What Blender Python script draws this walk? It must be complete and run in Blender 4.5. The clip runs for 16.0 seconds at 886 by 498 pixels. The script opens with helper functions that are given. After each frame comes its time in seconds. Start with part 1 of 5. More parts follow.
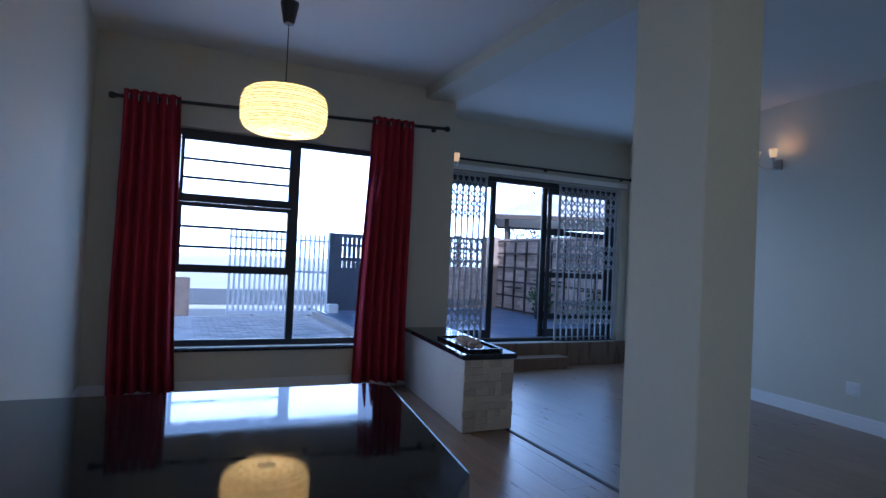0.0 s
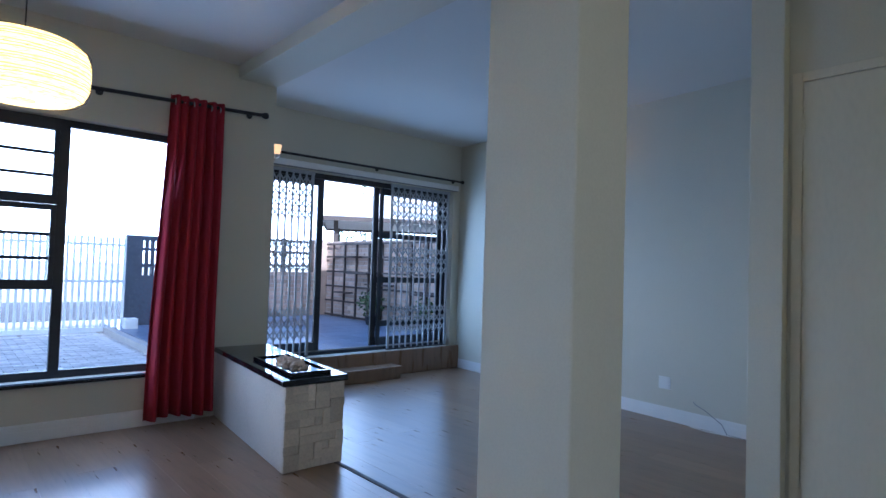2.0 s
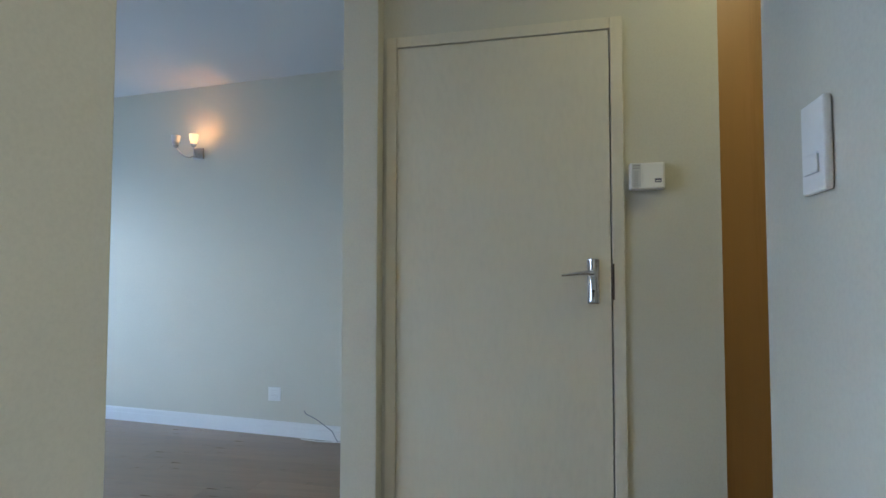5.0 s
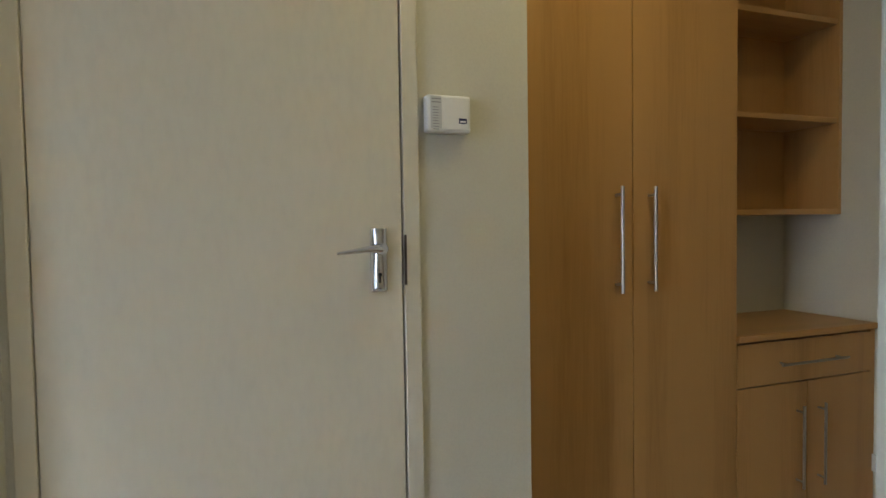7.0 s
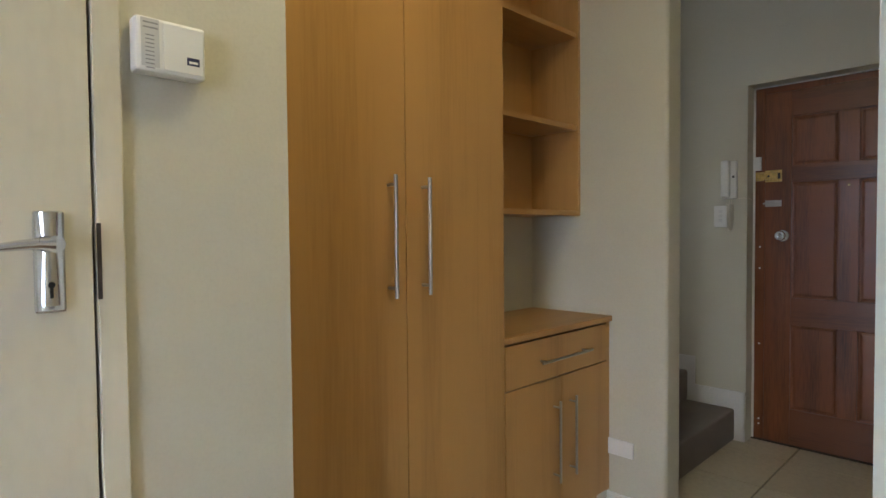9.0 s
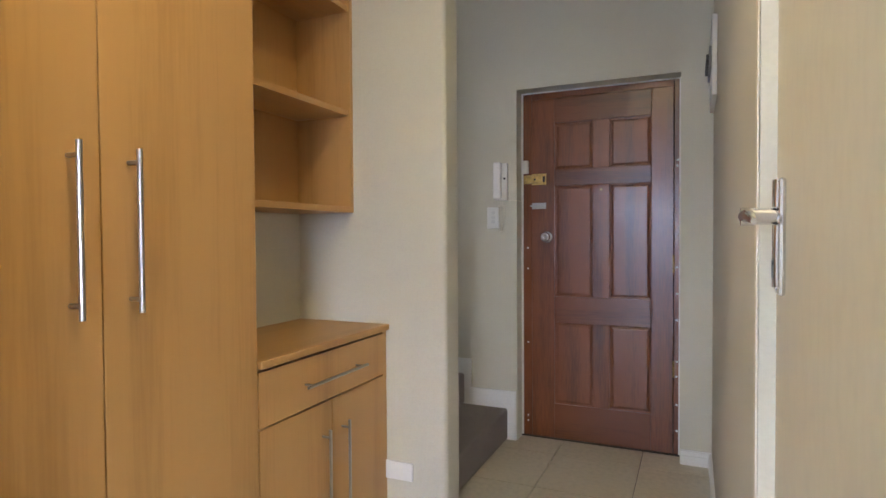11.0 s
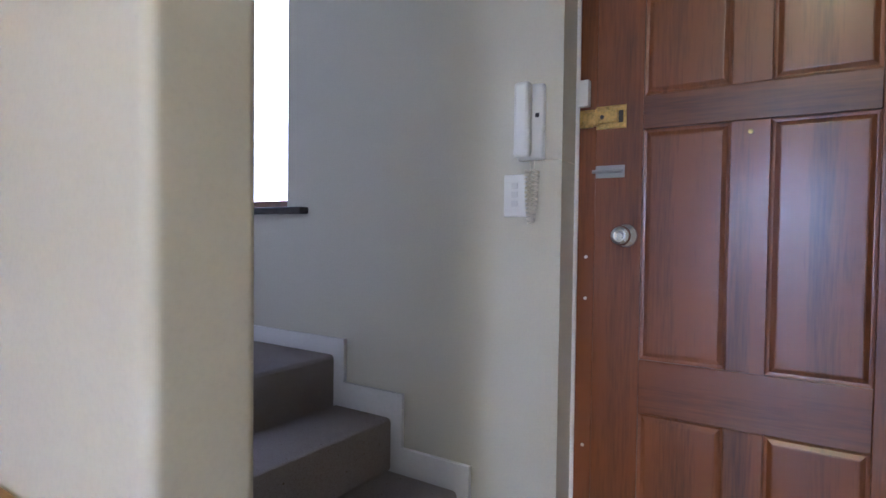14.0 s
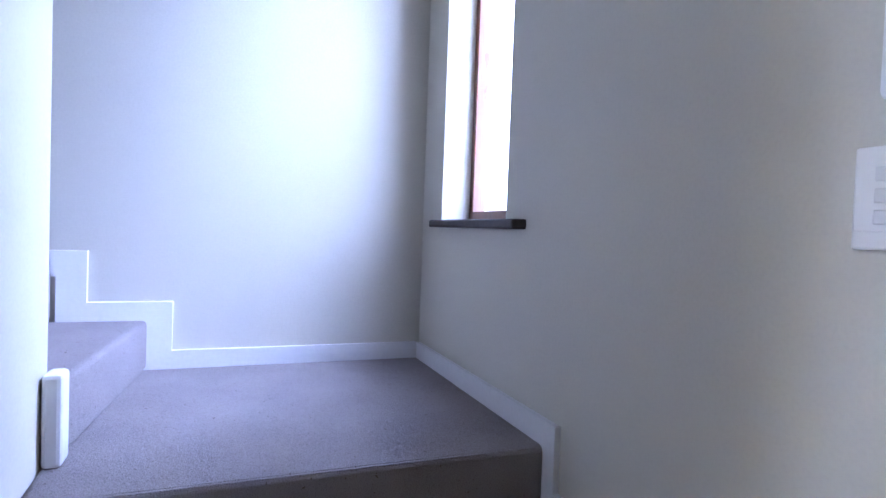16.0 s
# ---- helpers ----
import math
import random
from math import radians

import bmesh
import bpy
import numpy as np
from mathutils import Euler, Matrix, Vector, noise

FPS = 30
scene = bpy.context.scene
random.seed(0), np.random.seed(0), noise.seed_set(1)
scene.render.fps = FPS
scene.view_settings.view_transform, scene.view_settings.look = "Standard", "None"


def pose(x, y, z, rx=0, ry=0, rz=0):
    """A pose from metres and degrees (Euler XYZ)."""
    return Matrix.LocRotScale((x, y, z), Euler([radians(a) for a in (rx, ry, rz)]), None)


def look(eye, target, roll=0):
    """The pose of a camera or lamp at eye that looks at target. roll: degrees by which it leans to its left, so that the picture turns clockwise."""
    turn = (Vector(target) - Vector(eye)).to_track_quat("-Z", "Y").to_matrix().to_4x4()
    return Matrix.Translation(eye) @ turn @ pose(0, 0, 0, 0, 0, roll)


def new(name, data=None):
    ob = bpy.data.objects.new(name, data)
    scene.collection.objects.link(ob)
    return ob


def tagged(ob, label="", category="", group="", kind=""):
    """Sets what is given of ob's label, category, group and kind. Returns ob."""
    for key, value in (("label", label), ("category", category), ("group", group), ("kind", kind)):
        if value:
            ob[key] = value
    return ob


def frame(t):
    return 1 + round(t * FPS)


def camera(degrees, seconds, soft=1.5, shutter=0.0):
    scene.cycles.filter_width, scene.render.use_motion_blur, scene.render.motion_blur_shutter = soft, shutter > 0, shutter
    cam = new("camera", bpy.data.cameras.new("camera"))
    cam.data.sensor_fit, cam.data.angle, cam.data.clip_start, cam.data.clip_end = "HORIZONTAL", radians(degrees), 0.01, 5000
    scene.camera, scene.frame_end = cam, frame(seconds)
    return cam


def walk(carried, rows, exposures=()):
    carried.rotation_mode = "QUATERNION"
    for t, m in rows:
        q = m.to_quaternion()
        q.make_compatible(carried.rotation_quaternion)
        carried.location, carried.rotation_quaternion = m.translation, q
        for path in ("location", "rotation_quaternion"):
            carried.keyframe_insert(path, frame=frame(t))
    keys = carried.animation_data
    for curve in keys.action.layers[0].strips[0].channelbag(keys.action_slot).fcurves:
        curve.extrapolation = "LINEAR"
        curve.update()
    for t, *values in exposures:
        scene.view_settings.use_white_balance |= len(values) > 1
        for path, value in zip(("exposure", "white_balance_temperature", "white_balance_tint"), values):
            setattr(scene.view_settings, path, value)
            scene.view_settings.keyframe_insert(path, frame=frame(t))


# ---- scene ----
cam = camera(75.4, 16.0)
PATH = [
    (0, (0.081, -0.16, 1.153), (0.913, 1.659, 1.192), 2.6),
    (0.5, (0.131, -0.031, 1.161), (1.081, 1.729, 1.207), 2.5),
    (1, (0.195, 0.084, 1.16), (1.262, 1.774, 1.216), 2.2),
    (1.5, (0.273, 0.19, 1.177), (1.464, 1.797, 1.238), 2.0),
    (2, (0.338, 0.26, 1.184), (1.661, 1.758, 1.253), 1.8),
    (2.5, (0.382, 0.308, 1.172), (1.848, 1.666, 1.254), 1.5),
    (3, (0.499, 0.312, 1.172), (2.078, 1.536, 1.259), 1.3),
    (3.5, (0.633, 0.31, 1.18), (2.329, 1.366, 1.275), 1.0),
    (4, (0.753, 0.315, 1.19), (2.551, 1.186, 1.281), 0.4),
    (4.5, (0.914, 0.35, 1.179), (2.788, 1.043, 1.273), 0.4),
    (4.7, (0.977, 0.376, 1.179), (2.881, 0.981, 1.277), 0.3),
    (6.8, (1.697, 0.724, 1.242), (3.609, 0.141, 1.168), -0.9),
    (7, (1.762, 0.69, 1.239), (3.644, 0.016, 1.163), -0.9),
    (7.5, (1.886, 0.645, 1.229), (3.669, -0.26, 1.166), -0.9),
    (8, (1.953, 0.634, 1.237), (3.627, -0.458, 1.154), -0.5),
    (8.5, (2.028, 0.604, 1.217), (3.576, -0.66, 1.142), -0.5),
    (9, (2.072, 0.561, 1.204), (3.49, -0.849, 1.142), -0.5),
    (9.5, (2.131, 0.504, 1.192), (3.38, -1.056, 1.128), -0.3),
    (10, (2.17, 0.454, 1.182), (3.252, -1.227, 1.12), -0.4),
    (10.2, (2.176, 0.435, 1.173), (3.201, -1.281, 1.118), -0.5),
    (12.3, (2.354, -0.397, 1.187), (2.951, -2.305, 1.118), 0.4),
    (12.5, (2.374, -0.534, 1.173), (2.972, -2.441, 1.102), 0.4),
    (13, (2.418, -0.87, 1.174), (3.056, -2.764, 1.104), 0.4),
    (13.5, (2.486, -1.148, 1.163), (3.316, -2.966, 1.085), 0.6),
    (14, (2.532, -1.391, 1.165), (3.641, -3.055, 1.108), 0.7),
    (14.5, (2.584, -1.62, 1.168), (3.968, -3.063, 1.124), 1.2),
    (15, (2.662, -1.801, 1.188), (4.251, -3.031, 1.14), 1.6),
    (15.5, (2.714, -1.938, 1.205), (4.441, -2.946, 1.159), 2.1),
    (16, (2.842, -2.172, 1.217), (4.708, -2.889, 1.154), 2.1),
]
EXPOSURE = [(0, 0.75, 4480, 15), (1, 1.3, 4580, 14), (2, 1.58, 4720, 13), (3, 1.65, 4900, 10), (4, 1.87, 5000, 8), (4.7, 2.1, 5150, 8), (7, 2.4, 6050, 12), (7.8, 2.65, 6000, 12), (9, 2.98, 6000, 13), (10.2, 3.5, 6000, 17), (12.5, 4.08, 5500, 21), (14, 4.05, 5200, 23), (15, 4.2, 4900, 23), (16, 4.25, 4900, 27)]
walk(cam, [(t, look(e, g, r)) for t, e, g, r in PATH], EXPOSURE)


W = 4.75        # window wall of the dining room
SW = 6.06       # wall of the sliding door

# ---- world, sun, lights ----
world = bpy.data.worlds.new("sky")
scene.world = world
world.use_nodes = True
wn = world.node_tree.nodes
sky = wn.new("ShaderNodeTexSky")
sky.sky_type = "NISHITA"
sky.sun_disc = False
sky.sun_elevation = radians(45)
sky.sun_rotation = radians(205)
sky.air_density = 1.0
sky.dust_density = 1.5
world.node_tree.links.new(sky.outputs[0], wn["Background"].inputs[0])
wn["Background"].inputs[1].default_value = 0.15


def lamp(name, kind, energy, color, m, **kw):
    data = bpy.data.lights.new(name, kind)
    data.energy, data.color = energy, color
    if "size" in kw:
        data.shape, data.size, data.size_y = "RECTANGLE", kw["size"], kw["size_y"]
    if "radius" in kw:
        data.shadow_soft_size = kw["radius"]
    if "angle" in kw:
        data.angle = radians(kw["angle"])
    ob = new(name, data)
    ob.matrix_basis = m
    return ob


lamp("sun", "SUN", 4.0, (1.0, 0.95, 0.87), look((0, 0, 0), (0.35, 0.75, -0.75)), angle=0.6)
# daylight standing in the openings
lamp("sky_dining_window", "AREA", 7.5, (0.60, 0.75, 1.0), look((0.85, W - 0.03, 1.24), (0.85, 0, 0.57)), size=1.62, size_y=1.64)
lamp("sky_sliding_door", "AREA", 11.5, (0.52, 0.73, 1.0), look((4.06, SW - 0.06, 1.19), (4.06, 0, 0.35)), size=3.0, size_y=1.95)
# warm lamp in an added, unseen opening; brightens the pillar's west face
lamp("kitchen_fill", "AREA", 5.5, (1.0, 0.9, 0.74), look((-0.62, -1.3, 1.6), (3, -1.0, 1.5)), size=1.3, size_y=1.0)
# fill from high up, added out of view to brighten landing and upper steps
lamp("upper_stair_fill", "AREA", 4.4, (0.64, 0.73, 1.0), look((4.58, 1.0, 3.7), (4.58, -2.0, 1.2)), size=0.6, size_y=1.1)
# daylight in the stair window's own opening
stair = lamp("sky_stair_window", "AREA", 1.2, (0.64, 0.73, 1.0), look((4.51, -3.16, 2.05), (4.72, -1.9, 0.55)), size=0.5, size_y=1.5)
stair.data.spread = radians(85)
# lamps of the place
lamp("pendant_bulb", "POINT", 4.2, (1.0, 0.64, 0.27), pose(0.562, 3.065, 1.915), radius=0.045)
lamp("sconce_bulb_east", "POINT", 0.7, (1.0, 0.5, 0.18), pose(5.39, 3.66, 2.41), radius=0.03)
lamp("sconce_bulb_west", "POINT", 0.3, (1.0, 0.5, 0.18), pose(2.56, 5.04, 2.24), radius=0.03)
hall = lamp("hall_light", "AREA", 1.35, (1.0, 0.84, 0.40), look((2.53, -0.26, 2.70), (2.53, -0.2599, 0)), size=0.24, size_y=0.24)
hall.data.shape = "DISK"

# ---- materials ----


def mat(name, color, rough=0.6, vary=0.12, scale=3.0, fine=60.0, bump=0.05, metal=0.0, stretch=(1, 1, 1), dark=None, coat=0.0, spec=0.5, mix=0.5):
    """A surface with colour variation at two scales and a fine relief."""
    m = bpy.data.materials.new(name)
    m.use_nodes = True
    nt = m.node_tree
    n, l = nt.nodes, nt.links
    b = n["Principled BSDF"]
    b.inputs["Roughness"].default_value = rough
    b.inputs["Metallic"].default_value = metal
    b.inputs["Coat Weight"].default_value = coat
    b.inputs["Coat Roughness"].default_value = 0.22
    b.inputs["Specular IOR Level"].default_value = spec
    tc = n.new("ShaderNodeTexCoord")
    mp = n.new("ShaderNodeMapping")
    mp.inputs["Scale"].default_value = stretch
    l.new(tc.outputs["Object"], mp.inputs["Vector"])
    big = n.new("ShaderNodeTexNoise")
    big.inputs["Scale"].default_value = scale
    big.inputs["Detail"].default_value = 5
    small = n.new("ShaderNodeTexNoise")
    small.inputs["Scale"].default_value = fine
    small.inputs["Detail"].default_value = 3
    l.new(mp.outputs[0], big.inputs["Vector"])
    l.new(mp.outputs[0], small.inputs["Vector"])
    add = n.new("ShaderNodeMix")
    add.data_type = "FLOAT"
    add.inputs[0].default_value = 1 - mix
    l.new(big.outputs[0], add.inputs[2])
    l.new(small.outputs[0], add.inputs[3])
    ramp = n.new("ShaderNodeValToRGB")
    c = color
    d = dark if dark else tuple(v * (1 - 2 * vary) for v in c)
    lift = tuple(min(1, v * (1 + vary)) for v in c)
    ramp.color_ramp.elements[0].position = 0.3
    ramp.color_ramp.elements[0].color = (*d, 1)
    ramp.color_ramp.elements[1].position = 0.7
    ramp.color_ramp.elements[1].color = (*lift, 1)
    mid = ramp.color_ramp.elements.new(0.5)
    mid.color = (*[(p + q) / 2 for p, q in zip(c, c if not dark else lift)], 1)
    l.new(add.outputs[0], ramp.inputs[0])
    l.new(ramp.outputs[0], b.inputs["Base Color"])
    if rough < 0.95:
        rr = n.new("ShaderNodeMapRange")
        rr.inputs[3].default_value = max(0.02, rough * 0.85)
        rr.inputs[4].default_value = min(1, rough * 1.2)
        l.new(big.outputs[0], rr.inputs[0])
        l.new(rr.outputs[0], b.inputs["Roughness"])
    if bump:
        bp = n.new("ShaderNodeBump")
        bp.inputs["Strength"].default_value = bump
        bp.inputs["Distance"].default_value = 0.01
        l.new(small.outputs[0], bp.inputs["Height"])
        l.new(bp.outputs[0], b.inputs["Normal"])
    return m


def per_piece(m, amount=0.18):
    """Lets alike pieces differ in brightness."""
    n, l = m.node_tree.nodes, m.node_tree.links
    b = n["Principled BSDF"]
    src = b.inputs["Base Color"].links[0].from_socket
    info = n.new("ShaderNodeObjectInfo")
    hsv = n.new("ShaderNodeHueSaturation")
    mr = n.new("ShaderNodeMapRange")
    mr.inputs[3].default_value, mr.inputs[4].default_value = 1 - amount, 1 + amount
    l.new(info.outputs["Random"], mr.inputs[0])
    l.new(mr.outputs[0], hsv.inputs["Value"])
    l.new(src, hsv.inputs["Color"])
    l.new(hsv.outputs[0], b.inputs["Base Color"])
    return m


M_wall = mat("wall_paint", (0.585, 0.555, 0.45), 0.72, 0.03, 1.2, 140, 0.04, spec=0.35)
M_ceil = mat("ceiling_paint", (0.64, 0.625, 0.59), 0.85, 0.02, 0.8, 90, 0.03, spec=0.3)
M_trim = mat("white_gloss_paint", (0.76, 0.75, 0.72), 0.4, 0.03, 4, 80, 0.02)
M_doorpaint = mat("cream_door_paint", (0.66, 0.61, 0.48), 0.5, 0.03, 2, 60, 0.02, stretch=(1, 1, 0.4))
M_laminate = mat("laminate_floor", (0.23, 0.146, 0.086), 0.28, 0.14, 2.2, 9, 0.02, stretch=(7, 0.5, 1), mix=0.7)
per_piece(M_laminate, 0.12)
M_tile = mat("floor_tile", (0.55, 0.49, 0.38), 0.35, 0.08, 2.5, 40, 0.02)
M_grout = mat("grout", (0.2, 0.18, 0.15), 0.9, 0.1, 20, 90, 0.05)
M_carpet = mat("brown_carpet", (0.38, 0.335, 0.31), 1.0, 0.22, 4, 420, 0.9, spec=0.1, mix=0.25)


def weave(m):
    """Loop pile in fine rows, with scattered dark specks and faint stains."""
    n, l = m.node_tree.nodes, m.node_tree.links
    b = n["Principled BSDF"]
    tc, rows, spk, rp, mx = n.new("ShaderNodeTexCoord"), n.new("ShaderNodeTexWave"), n.new("ShaderNodeTexNoise"), n.new("ShaderNodeValToRGB"), n.new("ShaderNodeMix")
    rows.bands_direction = "X"
    rows.inputs["Scale"].default_value, rows.inputs["Distortion"].default_value = 55, 1.2
    rows.inputs["Detail"].default_value, rows.inputs["Detail Scale"].default_value = 3, 9
    spk.inputs["Scale"].default_value, spk.inputs["Detail"].default_value = 90, 2
    rp.color_ramp.elements[0].position, rp.color_ramp.elements[0].color = 0.70, (0, 0, 0, 1)
    rp.color_ramp.elements[1].position, rp.color_ramp.elements[1].color = 0.74, (1, 1, 1, 1)
    mx.data_type = "RGBA"
    mx.inputs[7].default_value = (0.17, 0.13, 0.11, 1)
    l.new(tc.outputs["Object"], rows.inputs["Vector"])
    l.new(tc.outputs["Object"], spk.inputs["Vector"])
    l.new(spk.outputs[0], rp.inputs[0])
    l.new(rp.outputs[0], mx.inputs[0])
    l.new(b.inputs["Base Color"].links[0].from_socket, mx.inputs[6])
    l.new(mx.outputs[2], b.inputs["Base Color"])
    bp = n.new("ShaderNodeBump")
    bp.inputs["Strength"].default_value, bp.inputs["Distance"].default_value = 0.6, 0.004
    l.new(rows.outputs["Fac"], bp.inputs["Height"])
    l.new(b.inputs["Normal"].links[0].from_socket, bp.inputs["Normal"])
    l.new(bp.outputs[0], b.inputs["Normal"])


weave(M_carpet)
M_granite = mat("black_granite", (0.012, 0.012, 0.014), 0.07, 0.4, 9, 160, 0.0, dark=(0.004, 0.004, 0.005))
M_redcloth = mat("red_curtain_cloth", (0.30, 0.022, 0.035), 0.85, 0.15, 3, 300, 0.15, spec=0.2)
M_alu = mat("dark_aluminium", (0.022, 0.026, 0.035), 0.4, 0.15, 6, 60, 0.01, spec=0.5)
M_steel = mat("brushed_steel", (0.46, 0.44, 0.41), 0.32, 0.05, 8, 200, 0.01, metal=1.0)
M_chrome = mat("chrome", (0.70, 0.70, 0.71), 0.13, 0.03, 8, 100, 0.0, metal=1.0)
M_brass = mat("brass", (0.62, 0.42, 0.14), 0.3, 0.3, 40, 120, 0.01, metal=1.0)
M_gate = mat("silver_gate_paint", (0.40, 0.41, 0.43), 0.4, 0.05, 6, 80, 0.01, metal=0.3)
M_whiteplastic = mat("white_plastic", (0.78, 0.77, 0.73), 0.4, 0.02, 5, 60, 0.0)
M_greyplastic = mat("grey_plastic", (0.25, 0.25, 0.25), 0.5, 0.05, 5, 60, 0.0)
M_black = mat("black_plastic", (0.015, 0.015, 0.016), 0.4, 0.1, 5, 60, 0.0)
M_stonetile = mat("travertine_mosaic", (0.58, 0.50, 0.39), 0.75, 0.12, 8, 70, 0.25)
per_piece(M_stonetile, 0.2)
M_plaster = mat("planter_plaster", (0.52, 0.46, 0.38), 0.8, 0.08, 3, 80, 0.15)
M_pebble = mat("beige_pebble", (0.55, 0.42, 0.31), 0.8, 0.2, 12, 60, 0.1)
per_piece(M_pebble, 0.3)
M_paver = mat("paving_brick", (0.56, 0.53, 0.49), 0.9, 0.15, 3, 40, 0.2)
per_piece(M_paver, 0.2)
M_slate = mat("patio_tile", (0.15, 0.19, 0.26), 0.35, 0.2, 3, 40, 0.1)
per_piece(M_slate, 0.2)
M_brick = mat("face_brick", (0.43, 0.32, 0.25), 0.9, 0.15, 5, 50, 0.25)
per_piece(M_brick, 0.25)
M_mortar = mat("mortar", (0.42, 0.39, 0.35), 0.95, 0.08, 6, 60, 0.2)
M_concrete = mat("far_ground", (0.42, 0.39, 0.33), 0.95, 0.12, 0.4, 12, 0.1)
M_whitewall = mat("white_boundary_wall", (0.62, 0.62, 0.60), 0.85, 0.06, 1, 30, 0.1)
M_greenleaf = mat("green_leaf", (0.07, 0.11, 0.035), 0.6, 0.3, 6, 60, 0.05)
M_roof = mat("roof_tile", (0.42, 0.41, 0.40), 0.8, 0.15, 3, 30, 0.2)
M_darkwood = mat("dark_timber", (0.05, 0.035, 0.028), 0.6, 0.2, 3, 60, 0.05)


def wood(name, light, dark, rough, grain=(14, 14, 0.7), coat=0.0, soft=0.7):
    """Timber: long streaks with fine pores."""
    m = mat(name, light, rough, 0.1, 1.6, 26, 0.03, stretch=grain, dark=dark, coat=coat, mix=soft)
    return m


M_oak = wood("oak_veneer", (0.43, 0.235, 0.076), (0.335, 0.172, 0.05), 0.36, (5, 5, 0.25), soft=0.8)
M_oakflat = wood("oak_veneer_flat", (0.43, 0.235, 0.076), (0.335, 0.172, 0.05), 0.36, (5, 0.25, 5), soft=0.8)
M_mahog = wood("mahogany", (0.19, 0.058, 0.015), (0.06, 0.017, 0.006), 0.3, (6, 6, 0.4), coat=0.4)
M_mahogflat = wood("mahogany_rail", (0.155, 0.047, 0.013), (0.055, 0.016, 0.006), 0.3, (0.4, 6, 6), coat=0.4)



def smudge(m, lo, hi, scale, stretch, sharp=0.2):
    """Uneven gloss: wiped and scratched patches."""
    n, l = m.node_tree.nodes, m.node_tree.links
    b = n["Principled BSDF"]
    tc, mp, no, mr = n.new("ShaderNodeTexCoord"), n.new("ShaderNodeMapping"), n.new("ShaderNodeTexNoise"), n.new("ShaderNodeMapRange")
    mp.inputs["Scale"].default_value = stretch
    mp.inputs["Rotation"].default_value = (0, 0, 0.5)
    no.inputs["Scale"].default_value, no.inputs["Detail"].default_value = scale, 7
    mr.inputs[1].default_value, mr.inputs[2].default_value = 0.5 - sharp, 0.5 + sharp
    mr.inputs[3].default_value, mr.inputs[4].default_value = lo, hi
    l.new(tc.outputs["Object"], mp.inputs[0])
    l.new(mp.outputs[0], no.inputs["Vector"])
    l.new(no.outputs[0], mr.inputs[0])
    l.new(mr.outputs[0], b.inputs["Roughness"])


smudge(M_granite, 0.02, 0.07, 6, (6, 0.8, 1), 0.15)
smudge(M_mahog, 0.24, 0.42, 4, (1, 1, 0.5), 0.4)
smudge(M_mahogflat, 0.24, 0.42, 4, (0.5, 1, 1), 0.4)


def glass_mat():
    m = bpy.data.materials.new("window_glass")
    m.use_nodes = True
    b = m.node_tree.nodes["Principled BSDF"]
    b.inputs["Base Color"].default_value = (0.97, 0.98, 1, 1)
    b.inputs["Roughness"].default_value = 0.0
    b.inputs["IOR"].default_value = 1.1
    b.inputs["Transmission Weight"].default_value = 1.0
    return m


M_glass = glass_mat()


def glow(name, color, strength):
    m = bpy.data.materials.new(name)
    m.use_nodes = True
    b = m.node_tree.nodes["Principled BSDF"]
    b.inputs["Base Color"].default_value = (*color, 1)
    b.inputs["Emission Color"].default_value = (*color, 1)
    b.inputs["Emission Strength"].default_value = strength
    b.inputs["Roughness"].default_value = 0.5
    return m


# ---- mesh helpers ----


def box(bm, x0, x1, y0, y1, z0, z1, bevel=0.0):
    """Adds a block, with softened edges where asked, to bm."""
    vs = bmesh.ops.create_cube(bm, size=1.0)["verts"]
    for v in vs:
        v.co = ((x0 + x1) / 2 + v.co.x * (x1 - x0), (y0 + y1) / 2 + v.co.y * (y1 - y0), (z0 + z1) / 2 + v.co.z * (z1 - z0))
    if bevel:
        es = list({e for v in vs for e in v.link_edges})
        bmesh.ops.bevel(bm, geom=es, offset=bevel, segments=2, profile=0.5, affect="EDGES")
    return bm


def bx(*a, **k):
    return box(bmesh.new(), *a, **k)


def rod(bm, p, q, r, seg=10, r2=None):
    """A round bar from p to q."""
    p, q = Vector(p), Vector(q)
    d = q - p
    m = Matrix.Translation((p + q) / 2) @ d.to_track_quat("Z", "Y").to_matrix().to_4x4()
    bmesh.ops.create_cone(bm, cap_ends=True, segments=seg, radius1=r, radius2=r if r2 is None else r2, depth=d.length, matrix=m)
    return bm


def lathe(bm, profile, m, seg=24):
    """Turns a profile of (radius, height) round the z axis of m."""
    rings = []
    for r, h in profile:
        rings.append([bm.verts.new(m @ Vector((r * math.cos(2 * math.pi * i / seg), r * math.sin(2 * math.pi * i / seg), h))) for i in range(seg)])
    for a, b in zip(rings, rings[1:]):
        for i in range(seg):
            bm.faces.new((a[i], a[(i + 1) % seg], b[(i + 1) % seg], b[i]))
    for ring, flip in ((rings[0], True), (rings[-1], False)):
        bm.faces.new(ring[::-1] if flip else ring)
    return bm


